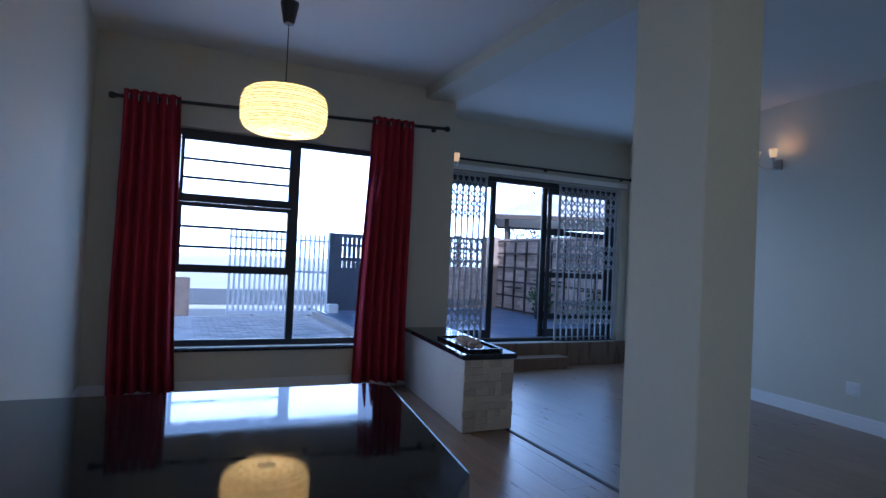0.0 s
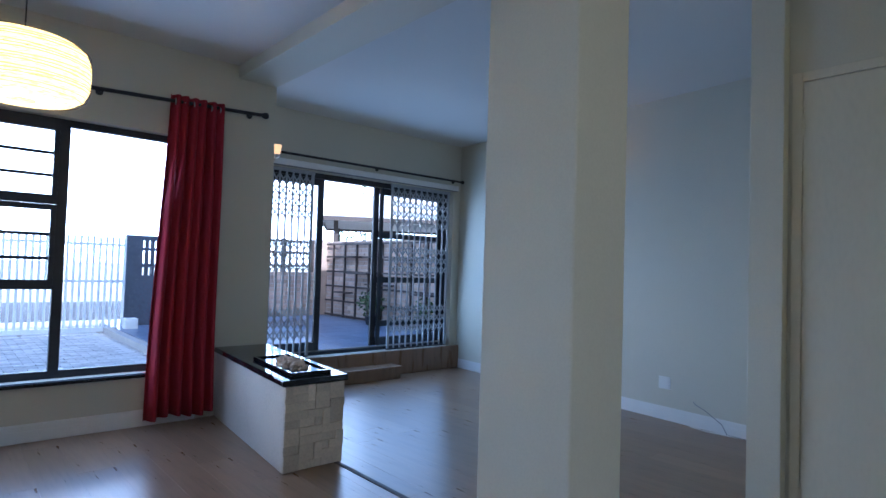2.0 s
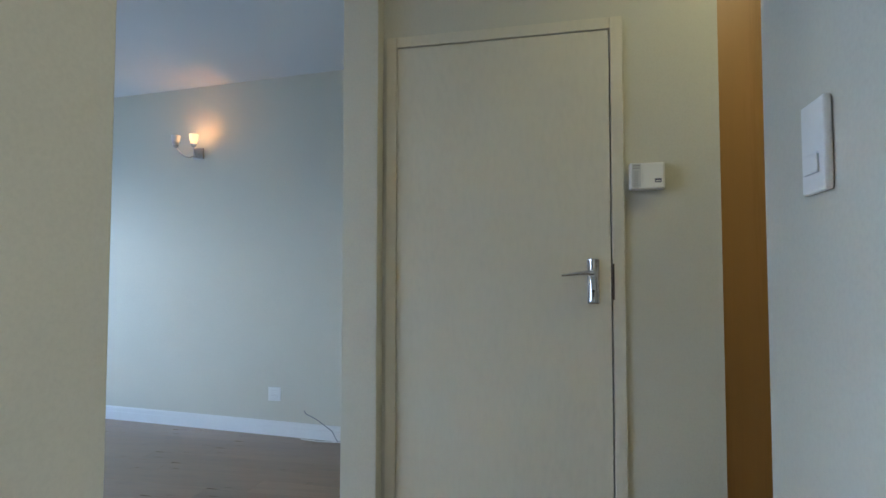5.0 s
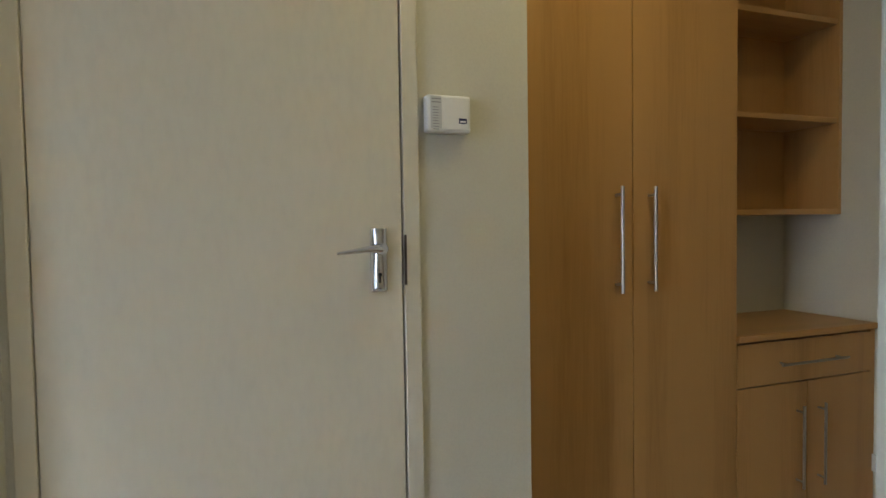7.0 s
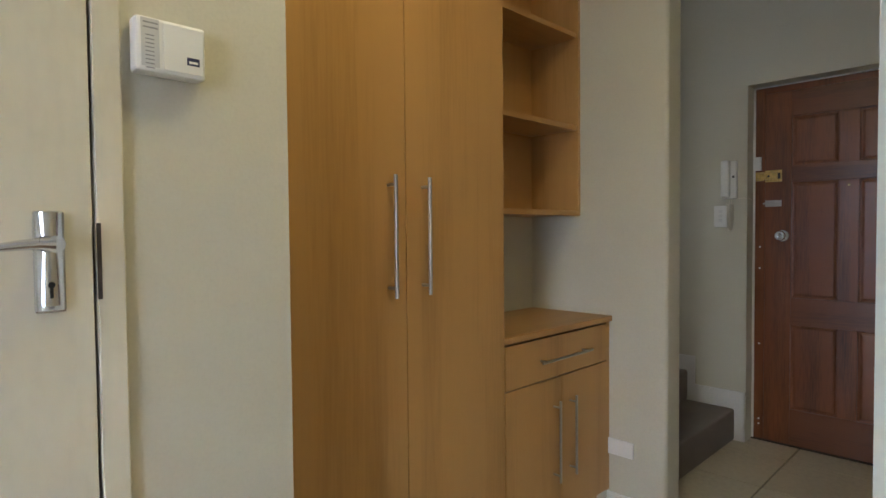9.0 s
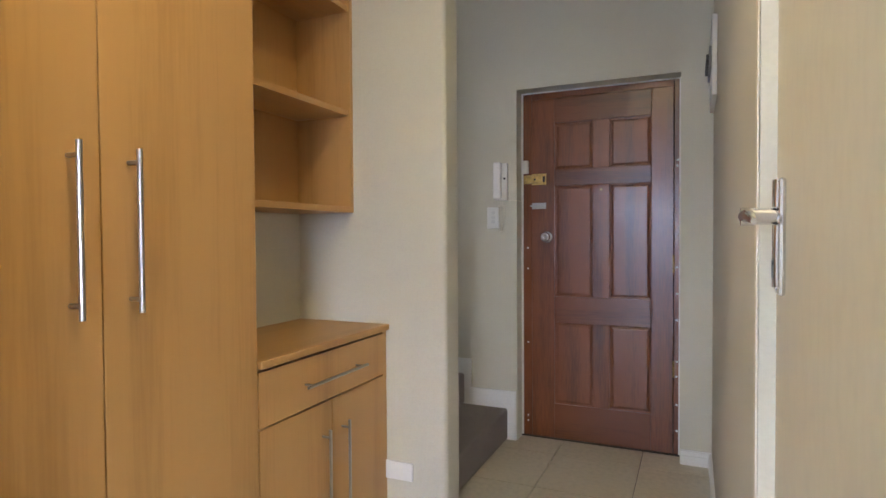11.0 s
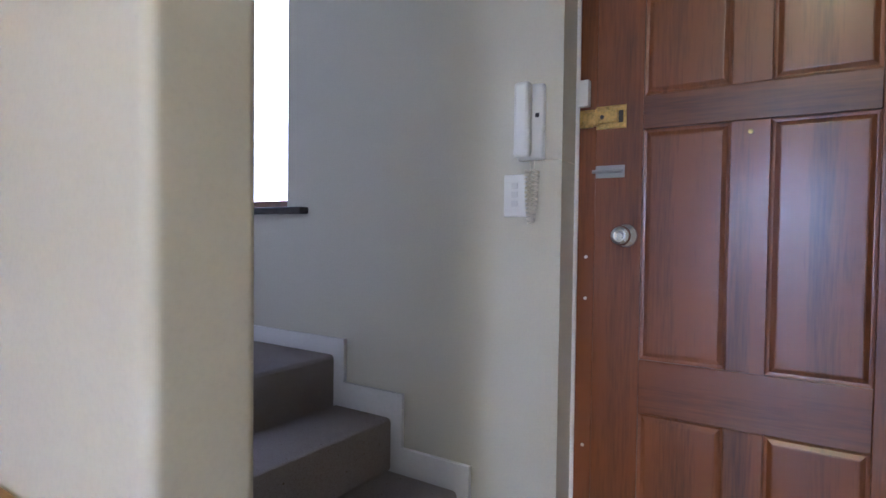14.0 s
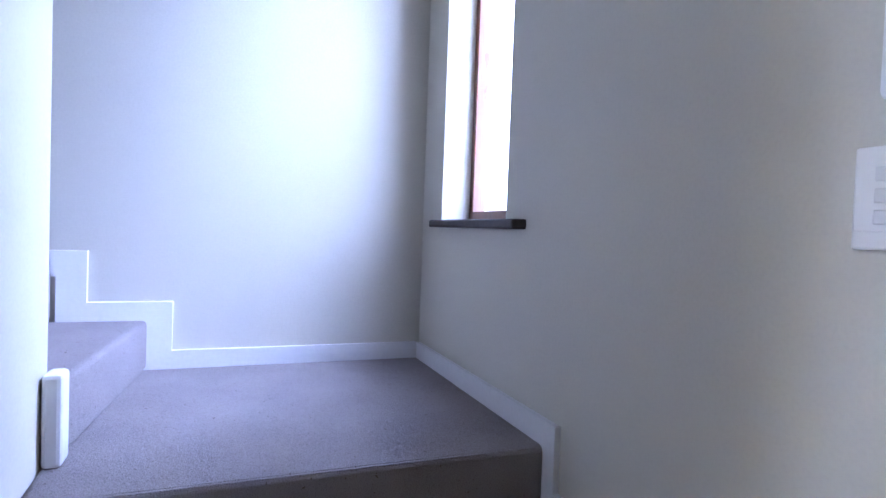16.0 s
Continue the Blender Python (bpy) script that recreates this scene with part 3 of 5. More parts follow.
def pendant():
    c = (0.562, 3.065)
    t = thing("pendant_lamp", (c[0], c[1], 1.82), "lit yellow paper drum lantern hanging from the ceiling", "lamp")
    prof = [(0.05, 2.105), (0.13, 2.104), (0.185, 2.096), (0.215, 2.075), (0.23, 2.035), (0.233, 1.985), (0.229, 1.93), (0.212, 1.892), (0.18, 1.87), (0.12, 1.862), (0.05, 1.86)]
    bm = bmesh.new()
    seg, rings = 48, []
    for k, (r, z) in enumerate(prof):
        rings.append([bm.verts.new((c[0] + r * math.cos(2 * math.pi * i / seg), c[1] + r * math.sin(2 * math.pi * i / seg), z)) for i in range(seg)])
    for a, b in zip(rings, rings[1:]):
        for i in range(seg):
            bm.faces.new((a[i], b[i], b[(i + 1) % seg], a[(i + 1) % seg]))
    shade = part("shade", bm, M_paper, t, smooth=True)
    for k in range(15):
        z = 1.878 + k * 0.0152
        f = abs(z - 1.983) / 0.125
        r = 0.2335 * (1 - 0.34 * f ** 6) * (1 - 0.02 * f * f) + 0.001
        m = Matrix.Translation((c[0], c[1], z)) @ Euler((radians(1.2 * math.sin(k * 2.1)), radians(1.2 * math.cos(k * 1.3)), 0)).to_matrix().to_4x4()
        b = bmesh.new()
        v = []
        for i in range(40):
            a = 2 * math.pi * i / 40
            v.append([b.verts.new(m @ Vector((rr * math.cos(a), rr * math.sin(a), h))) for rr, h in ((r, -0.0013), (r + 0.0016, 0), (r, 0.0013))])
        for i in range(40):
            for q in range(2):
                b.faces.new((v[i][q], v[(i + 1) % 40][q], v[(i + 1) % 40][q + 1], v[i][q + 1]))
        part("rib", b, M_darkwood, shade)
    part("cord", rod(bmesh.new(), (c[0], c[1], 2.08), (c[0], c[1], 2.49), 0.003, 8), M_black, t)
    part("socket", lathe(bmesh.new(), [(0.02, 2.02), (0.022, 2.08), (0.012, 2.1)], Matrix.Translation((c[0], c[1], 0)), 14), M_black, t)
    part("bulb", lathe(bmesh.new(), [(0.012, 2.02), (0.02, 2.0), (0.028, 1.97), (0.024, 1.945), (0.008, 1.933)], Matrix.Translation((c[0], c[1], 0)), 14), M_whiteplastic, t).visible_shadow = False
    part("ceiling_cup", lathe(bmesh.new(), [(0.026, 2.412), (0.03, 2.417), (0.05, 2.522), (0.05, 2.532), (0.01, 2.534)], Matrix.Translation((c[0], c[1], 0)), 24), M_black, t, smooth=True)
    for ob in t.children_recursive:
        if ob.name.split(".")[0] not in ("ceiling_cup",):
            for v in ob.data.vertices:
                v.co.z -= 0.059
    part("hook", rod(bmesh.new(), (c[0], c[1], 2.53), (c[0] + 0.01, c[1], CD - 0.0005), 0.006, 8), M_black, t)


pendant()


def counter():
    t = thing("kitchen_counter", (-0.05, 0.7, 0), "kitchen counter with a polished black granite top", "counter")
    bm = bmesh.new()
    pts = [(-0.549, 0.16), (0.19, 0.16), (0.413, 0.455), (0.475, 0.915), (0.44, 0.953), (-0.549, 0.96)]
    vs = [bm.verts.new((x, y, 0.865)) for x, y in pts]
    f = bm.faces.new(vs)
    top = bmesh.ops.extrude_face_region(bm, geom=[f])["geom"]
    for v in top:
        if isinstance(v, bmesh.types.BMVert):
            v.co.z = 0.9
    bmesh.ops.recalc_face_normals(bm, faces=bm.faces)
    bmesh.ops.bevel(bm, geom=[e for e in bm.edges], offset=0.006, segments=2, profile=0.5, affect="EDGES")
    part("worktop", bm, M_granite, t, "polished black granite top with a clipped corner")
    part("body", bx(-0.549, 0.30, 0.36, 0.88, 0.08, 0.864), M_trim, t)
    part("plinth", bx(-0.549, 0.27, 0.40, 0.84, 0.0005, 0.08), M_black, t)


counter()


def planter():
    x0, x1, y0 = 1.852, 2.238, 3.29
    t = thing("planter_box", (2.04, 4.0, 0), "low plastered room divider with stone mosaic end and black top", "planter")
    def skew(bm):
        for v in bm.verts:
            v.co.x += (v.co.y - y0) * 0.10
        return bm

    part("body", skew(bx(x0, x1, y0, W - 0.001, 0, 0.487, bevel=0.004)), M_plaster, t)
    part("side_below", skew(bx(2.21, x1, y0 + 0.001, W - 0.002, L, -0.0005)), M_plaster, t)
    part("slab", skew(bx(x0 - 0.018, x1 + 0.022, y0 - 0.022, W - 0.0015, 0.488, 0.525, bevel=0.006)), M_granite, t, "polished black stone slab")
    tr = bmesh.new()
    a, b, c, d = 1.915, 2.185, 3.36, 4.05
    box(tr, a, b, c, d, 0.5255, 0.534, bevel=0.002)
    for q in ((a, a + 0.018, c, d), (b - 0.018, b, c, d), (a + 0.018, b - 0.018, c, c + 0.018), (a + 0.018, b - 0.018, d - 0.018, d)):
        box(tr, q[0], q[1], q[2], q[3], 0.5345, 0.546, bevel=0.002)
    part("tray", skew(tr), M_granite, t)
    # end face of split stone pieces in a random bond
    rnd = random.Random(11)
    cell = 0.0483
    nx, nz = 8, 10
    free = [[True] * nz for _ in range(nx)]
    cache = {}
    for j in range(nz):
        for i in range(nx):
            if not free[i][j]:
                continue
            w = rnd.choice((1, 1, 2, 2, 3))
            h = rnd.choice((1, 1, 1, 2))
            while w > 1 and (i + w > nx or not all(free[i + k][j] for k in range(w))):
                w -= 1
            while h > 1 and (j + h > nz or not all(free[i + k][j + h - 1] for k in range(w))):
                h -= 1
            for p in range(w):
                for q in range(h):
                    free[i + p][j + q] = False
            dep = rnd.choice((0.008, 0.011, 0.014, 0.017))
            key = (w, h, dep)
            if key not in cache:
                cache[key] = mesh("stone", bx(0.0006, w * cell - 0.0006, -dep, 0, 0.0006, h * cell - 0.0006, bevel=0.0015), M_stonetile)
            ob = new("stone", cache[key])
            ob.parent = t
            ob.matrix_parent_inverse = t.matrix_basis.inverted()
            ob.matrix_basis = Matrix.Translation((x0 + i * cell, y0 - 0.0005, 0.002 + j * cell))
    # pebbles
    for k in range(120):
        r = rnd.uniform(0.012, 0.026)
        u, v = rnd.gauss(0, 0.5), rnd.gauss(0, 0.5)
        if abs(u) > 0.95 or abs(v) > 0.95:
            continue
        h = 0.533 + 0.03 * max(0, 1 - u * u - v * v) * rnd.random()
        bm = bmesh.new()
        bmesh.ops.create_icosphere(bm, subdivisions=2, radius=1)
        for w_ in bm.verts:
            w_.co *= 1 + 0.25 * noise.noise(w_.co * 1.3 + Vector((k, 0, 0)))
        m = Matrix.LocRotScale((2.075 + u * 0.075 + v * 0.02, 3.68 + v * 0.22, h + r * 0.4), Euler((rnd.random(), rnd.random(), rnd.random() * 6)), (r * 1.3, r, r * 0.6))
        bmesh.ops.transform(bm, matrix=m, verts=bm.verts)
        tagged(new("pebble", mesh("pebble", bm, M_pebble, True)), "rough beige decorative stone lying in the tray", "stone", "stones in the planter tray")


planter()


# ---- lounge ----
def sliding_door():
    x0, x1, z0, z1 = 2.5, 5.62, 0.15, 2.24
    y0, y1 = SW + 0.10, SW + 0.20
    t = tagged(thing("door_1", (4.06, SW + 0.15, z0), "dark aluminium sliding patio door standing partly open", "door"), kind="structure")
    f = bmesh.new()
    for a in ((x0, x0 + 0.05, z0, z1), (x1 - 0.05, x1, z0, z1), (x0 + 0.05, x1 - 0.05, z0, z0 + 0.035), (x0 + 0.05, x1 - 0.05, z1 - 0.06, z1)):
        box(f, a[0], a[1], y0, y1, a[2], a[3])
    part("door_frame", f, M_alu, t)
    part("track", bx(x0 + 0.05, x1 - 0.05, y0 + 0.03, y0 + 0.04, z0 + 0.0355, z0 + 0.048), M_steel, t)

    def leaf(a, b, ya, rails, name):
        s = bmesh.new()
        w = 0.075
        for q in ((a, a + w, z0 + 0.05, z1 - 0.062), (b - w, b, z0 + 0.05, z1 - 0.062), (a + w, b - w, z0 + 0.05, z0 + 0.15), (a + w, b - w, z1 - 0.14, z1 - 0.062)):
            box(s, q[0], q[1], ya, ya + 0.035, q[2], q[3], bevel=0.003)
        leaf_ob = part(name, s, M_alu, t)
        for z in rails:
            part("rail", bx(a + w, b - w, ya + 0.003, ya + 0.032, z - 0.035, z + 0.035), M_alu, leaf_ob)
        part("pane", bx(a + w - 0.004, b - w + 0.004, ya + 0.015, ya + 0.019, z0 + 0.148, z1 - 0.138), M_glass, leaf_ob).visible_shadow = False
        return leaf_ob

    leaf(2.552, 3.69, y0 + 0.012, (), "sliding_leaf")
    r = leaf(4.425, 5.568, y0 + 0.055, (0.47, 1.02, 1.585), "fixed_leaf")
    part("stile", bx(4.5005, 4.545, y0 + 0.012, y0 + 0.05, z0 + 0.05, z1 - 0.062, bevel=0.004), M_alu, r)
    h = bx(4.44, 4.465, y0 + 0.035, y0 + 0.0545, 1.05, 1.35, bevel=0.006)
    part("handle", h, M_black, r)


sliding_door()


def trellis_gate(x0, x1, n, label):
    """A folding security gate: upright flat bars joined by bands of crossed links."""
    y = SW + 0.045
    z0, z1 = 0.165, 2.2
    t = thing("security_gate", ((x0 + x1) / 2, y, z0), label, "security gate", "folding security gates")
    step = (x1 - x0) / (n - 1)
    for i in range(n):
        x = x0 + i * step
        w = 0.02 if 0 < i < n - 1 else 0.034
        part("upright", bx(x - w / 2, x + w / 2, y - 0.008, y + 0.008, z0, z1, bevel=0.003), M_gate, t)
    for zc, rows in ((0.52, 3), (1.27, 3), (1.92, 4)):
        band = bmesh.new()
        for row in range(rows):
            zz = zc + (row - (rows - 1) / 2) * 0.122
            for i in range(n - 1):
                xa, xb = x0 + i * step, x0 + (i + 1) * step
                for s, off in ((1, 0.0095), (-1, -0.0135)):
                    p, q = Vector((xa, y + off, zz - s * 0.06)), Vector((xb, y + off, zz + s * 0.06))
                    d = (q - p).normalized()
                    nrm = Vector((-d.z, 0, d.x)) * 0.008
                    vs = [band.verts.new(c + Vector((0, o, 0))) for o in (0, 0.004) for c in (p + nrm, q + nrm, q - nrm, p - nrm)]
                    for k in ((0, 1, 2, 3), (7, 6, 5, 4), (0, 4, 5, 1), (1, 5, 6, 2), (2, 6, 7, 3), (3, 7, 4, 0)):
                        band.faces.new([vs[c] for c in k])
        bmesh.ops.recalc_face_normals(band, faces=band.faces)
        part("lattice", band, M_gate, t)
    part("top_track", bx(x0 - 0.02, x1 + 0.02, y - 0.015, y + 0.015, z1 + 0.001, z1 + 0.038), M_gate, t)
    part("bottom_track", bx(x0 - 0.02, x1 + 0.02, y - 0.012, y + 0.012, 0.1505, z0 - 0.001), M_alu, t)


trellis_gate(2.54, 3.50, 13, "silver folding trellis security gate pushed to one side")
trellis_gate(4.62, 5.57, 11, "silver folding trellis security gate partly stretched across the door")
curtain_rod(2.55, 5.80 - 0.08, 5.97, 2.375, SW, "thin black metal curtain rod over the sliding door", "curtain rods")


def blind_track():
    t = thing("blind_track", (4.1, SW - 0.04, 2.26), "white aluminium blind track over the sliding door", "blind track")
    part("rail", bx(2.43, 5.66, SW - 0.065, SW - 0.001, 2.252, 2.318, bevel=0.004), M_trim, t)
    part("channel", bx(2.44, 5.65, SW - 0.05, SW - 0.02, 2.243, 2.2515), M_greyplastic, t)
    for x in (2.8, 4.1, 5.4):
        part("clip", bx(x, x + 0.04, SW - 0.068, SW - 0.001, 2.319, 2.326), M_steel, t)


blind_track()


def floor_step():
    t = thing("floor_step", (3.9, 5.6, L), "low laminate step below the sliding door", "step")
    part("body", bx(3.735, 4.60, 5.785, 5.998, L, -0.02, bevel=0.003), M_laminate, t)
    part("tread", bx(3.72, 4.615, 5.77, 5.998, -0.0195, 0.0, bevel=0.004), M_laminate, t)


floor_step()


def sconce(x, y, z, s, lit, label):
    """A wall lamp with two curved arms and glass cups; s points from the wall into the room along x."""
    t = thing("wall_lamp", (x, y, z), label, "wall lamp", "lounge wall lamps")
    part("back_plate", bx(min(x, x + s * 0.02), max(x, x + s * 0.02), y - 0.05, y + 0.05, z - 0.05, z + 0.05, bevel=0.005), M_steel, t)
    for k, dy in enumerate((-0.06, 0.12)):
        bm = bmesh.new()
        pts = []
        for i in range(13):
            a = i / 12
            pts.append((x + s * (0.02 + 0.14 * a), y + dy * a, z - 0.05 * math.sin(math.pi * a * 1.0) + 0.03 * a * a))
        for p, q in zip(pts, pts[1:]):
            rod(bm, p, q, 0.006, 8)
        part("arm", bm, M_steel, t)
        e = pts[-1]
        m = Matrix.Translation(e)
        part("cup_holder", lathe(bmesh.new(), [(0.012, -0.004), (0.022, 0.004), (0.024, 0.022), (0.01, 0.024)], m, 16), M_steel, t)
        part("glass_cup", lathe(bmesh.new(), [(0.026, 0.025), (0.034, 0.06), (0.04, 0.105), (0.036, 0.106)], m, 20), M_cuplit if k in lit else M_cup, t, smooth=True)


M_cup = mat("frosted_glass_cup", (0.75, 0.70, 0.64), 0.35, 0.02, 8, 60, 0.0)
M_cuplit = glow("lit_frosted_cup", (1.0, 0.56, 0.22), 0.4)
sconce(lx(3.72), 3.72, 2.27, -1, (0,), "steel wall lamp with two frosted cups, one lit")
sconce(2.40, 5.10, 2.10, 1, (0, 1), "steel wall lamp with two lit frosted cups")


def socket(name, x, y, z, axis, s, w, h, label, plugs=2):
    t = thing(name, (x, y, z), label, "socket")
    def put(a, b, c, d, e, f):
        # a..b along the wall, c..d out of it, e..f up
        if axis == "x":
            return (min(x + s * c, x + s * d), max(x + s * c, x + s * d), y + a, y + b, z + e, z + f)
        return (x + a, x + b, min(y + s * c, y + s * d), max(y + s * c, y + s * d), z + e, z + f)
    part("plate", bx(*put(-w / 2, w / 2, 0.0005, 0.011, -h / 2, h / 2), bevel=0.003), M_whiteplastic, t)
    for k in range(plugs):
        e = -h * 0.30 + k * h * 0.34
        part("rocker", bx(*put(-w * 0.28, w * 0.28, 0.0112, 0.014, e, e + h * 0.22), bevel=0.0012), M_whiteplastic, t)


socket("wall_socket", lx(2.90) + 0.003, 2.90, 0.19, "x", -1, 0.115, 0.115, "square white double wall socket on the lounge wall")
socket("blank_plate", 3.262, -1.683, 0.272, "y", 1, 0.125, 0.07, "small white blank plate beside the cupboards", 0)
socket("light_switch", 1.905, 0.116, 1.35, "y", 1, 0.075, 0.12, "tall white light switch on the pale wall", 1)


def loose_cable():
    LX = lx(2.45)

    t = thing("loose_cable", (LX - 0.02, 2.4, L), "thin grey cable end coming out of the wall", "cable")
    bm = bmesh.new()
    pts = [(LX, 2.61, 0.07), (LX - 0.03, 2.58, 0.055), (LX - 0.025, 2.5, 0.02), (LX - 0.022, 2.42, -0.03), (LX - 0.03, 2.35, -0.07), (LX - 0.05, 2.3, L + 0.01), (LX - 0.06, 2.1, L + 0.006), (LX - 0.05, 1.8, L + 0.006)]
    for p, q in zip(pts, pts[1:]):
        rod(bm, p, q, 0.004, 6)
    part("cord", bm, M_greyplastic, t)
    b2 = bmesh.new()
    pts = [(LX - 0.04, 2.62, L + 0.006), (LX - 0.07, 2.45, L + 0.006), (LX - 0.05, 2.2, L + 0.006), (LX - 0.08, 1.9, L + 0.006)]
    for p, q in zip(pts, pts[1:]):
        rod(b2, p, q, 0.004, 6)
    part("white_cord", b2, M_whiteplastic, t)


loose_cable()


# ---- hall ----
def lever_handle(t, parent, x, y, z, s, d):
    """Chrome lever on a long plate on a face x = const; s: out of the door along x, d: the lever's way along y."""
    def bb(c, e, a, b, lo, hi, **k):
        return bx(min(x + s * c, x + s * e), max(x + s * c, x + s * e), min(y + a, y + b), max(y + a, y + b), z + lo, z + hi, **k)
    plate = part("handle_plate", bb(0.0005, 0.009, -0.0205, 0.0205, -0.105, 0.05, bevel=0.004), M_chrome, parent, "chrome handle plate")
    lv = bmesh.new()
    rod(lv, (x + s * 0.008, y, z), (x + s * 0.045, y, z), 0.011, 16)
    rod(lv, (x + s * 0.036, y, z), (x + s * 0.052, y, z), 0.0125, 18)
    pts = [(0, 0), (0.02, 0.001), (0.045, -0.001), (0.075, -0.005), (0.106, -0.008)]
    for (a, h), (b, g) in zip(pts, pts[1:]):
        rod(lv, (x + s * 0.045, y + d * a, z + h), (x + s * 0.045, y + d * b, z + g), 0.0100 - a * 0.06, 14, 0.0100 - b * 0.06)
    part("lever", lv, M_chrome, plate, "curved chrome lever")
    ridge = bmesh.new()
    for lo, hi, w0, w1 in ((0.012, 0.048, 0.011, 0.0125), (-0.094, -0.012, 0.0125, 0.010)):
        ends = []
        for h, w in ((lo, w0), (hi, w1)):
            ends.append([ridge.verts.new((x + s * (0.0088 + 0.0055 * math.sin(math.pi * k / 8)), y - w * math.cos(math.pi * k / 8), z + h)) for k in range(9)])
        for k in range(8):
            ridge.faces.new((ends[0][k], ends[0][k + 1], ends[1][k + 1], ends[1][k]))
        ridge.faces.new(ends[0])
        ridge.faces.new(ends[1][::-1])
    bmesh.ops.recalc_face_normals(ridge, faces=ridge.faces)
    part("raised_rib", ridge, M_chrome, plate)
    kh = rod(bmesh.new(), (x + s * 0.0085, y, z - 0.062), (x + s * 0.0147, y, z - 0.062), 0.005, 10)
    box(kh, min(x + s * 0.0085, x + s * 0.0147), max(x + s * 0.0085, x + s * 0.0147), y - 0.0022, y + 0.0022, z - 0.082, z - 0.062)
    part("keyhole", kh, M_black, plate)
    for h in (0.04, -0.095):
        part("screw", rod(bmesh.new(), (x + s * 0.0085, y, z + h), (x + s * 0.0102, y, z + h), 0.004, 10), M_steel, plate)


def cream_door():
    y0, y1, zt = 0.29, 1.10, 2.06
    t = tagged(thing("door_2", (DX, 0.7, 0), "closed plain cream painted door in a steel frame", "door"), kind="structure")
    f = bmesh.new()
    for a in ((y0 - 0.024, y0 + 0.018, 0, zt + 0.022), (y1 - 0.018, y1 + 0.022, 0, zt + 0.022), (y0 + 0.018, y1 - 0.018, zt - 0.02, zt + 0.022)):
        box(f, DX - 0.012, DX - 0.0005, a[0], a[1], a[2], a[3], bevel=0.003)
    for a in ((y0 + 0.0005, y0 + 0.018, 0, zt - 0.0005), (y1 - 0.018, y1 - 0.0005, 0, zt - 0.0005), (y0 + 0.018, y1 - 0.018, zt - 0.02, zt - 0.0005)):
        box(f, DX - 0.0005, DX + 0.1, a[0], a[1], a[2], a[3])
    part("door_frame", f, M_doorpaint, t)
    # black sheet across the opening behind the leaf, added to keep the gaps dark
    part("stop", bx(DX + 0.05, DX + 0.1, y0 + 0.0185, y1 - 0.0185, 0.001, zt - 0.022), M_black, t)
    leaf = part("door_leaf", bx(DX - 0.007, DX + 0.041, y0 + 0.0225, y1 - 0.0205, 0.006, zt - 0.0225, bevel=0.0015), M_doorpaint, t)
    lever_handle(t, leaf, DX - 0.007, 0.372, 1.190, -1, 1)
    part("strike_plate", bx(DX - 0.0135, DX - 0.0118, y0 + 0.012, y0 + 0.0184, 1.10, 1.222), M_darkwood, t)
    for z in (0.25, 1.85):
        part("hinge", rod(bmesh.new(), (DX - 0.004, y1 - 0.0198, z - 0.05), (DX - 0.004, y1 - 0.0198, z + 0.05), 0.006, 10), M_doorpaint, t)


cream_door()


def alarm_box():
    x, y0, y1, z0, z1 = DX, 0.137, 0.251, 1.471, 1.561
    t = thing("alarm_panel", (x, 0.19, z0), "white plastic alarm keypad box beside the cream door", "alarm panel")
    part("case", bx(x - 0.036, x - 0.0005, y0, y1, z0, z1, bevel=0.006), M_whiteplastic, t)
    part("cover", bx(x - 0.0385, x - 0.0362, y0 + 0.006, y0 + 0.072, z0 + 0.006, z1 - 0.006, bevel=0.001), M_whiteplastic, t)
    strip = part("label_strip", bx(x - 0.0375, x - 0.0362, y0 + 0.078, y1 - 0.008, z0 + 0.008, z1 - 0.004), M_palegrey, t)
    for k in range(9):
        z = z1 - 0.032 - k * 0.0066
        part("text_bar", bx(x - 0.0378, x - 0.0376, y0 + 0.086, y0 + 0.1, z, z + 0.0018), M_greyplastic, strip)
    for k in range(2):
        z = z1 - 0.012 - k * 0.008
        part("text_bar", bx(x - 0.0378, x - 0.0376, y0 + 0.08, y1 - 0.011, z, z + 0.0024), M_greyplastic, strip)
    badge = part("badge", bx(x - 0.0396, x - 0.0387, y0 + 0.013, y0 + 0.034, z0 + 0.021, z0 + 0.034), M_navy, t, "small dark blue badge")
    part("badge_bar", bx(x - 0.0399, x - 0.0397, y0 + 0.016, y0 + 0.031, z0 + 0.024, z0 + 0.028), M_whiteplastic, badge)


M_palegrey = mat("pale_grey_print", (0.55, 0.55, 0.54), 0.6, 0.02, 5, 60, 0.0)
M_navy = mat("dark_blue_print", (0.02, 0.025, 0.08), 0.5, 0.05, 5, 60, 0.0)
alarm_box()

FX = 3.31       # front of the cupboards
BX = 3.72       # wall behind the niche


def bar_handle(parent, p, q, r=0.006, out=0.035):
    """A round bar handle between p and q on a cupboard front facing -x."""
    bm = rod(bmesh.new(), p, q, r, 12)
    d = (Vector(q) - Vector(p))
    h = part("handle", bm, M_steel, parent, "brushed steel bar handle")
    for f in (0.08, 0.92):
        c = Vector(p) + d * f
        part("post", rod(bmesh.new(), c, c + Vector((out - 0.001, 0, 0)), r * 0.8, 10), M_steel, h)


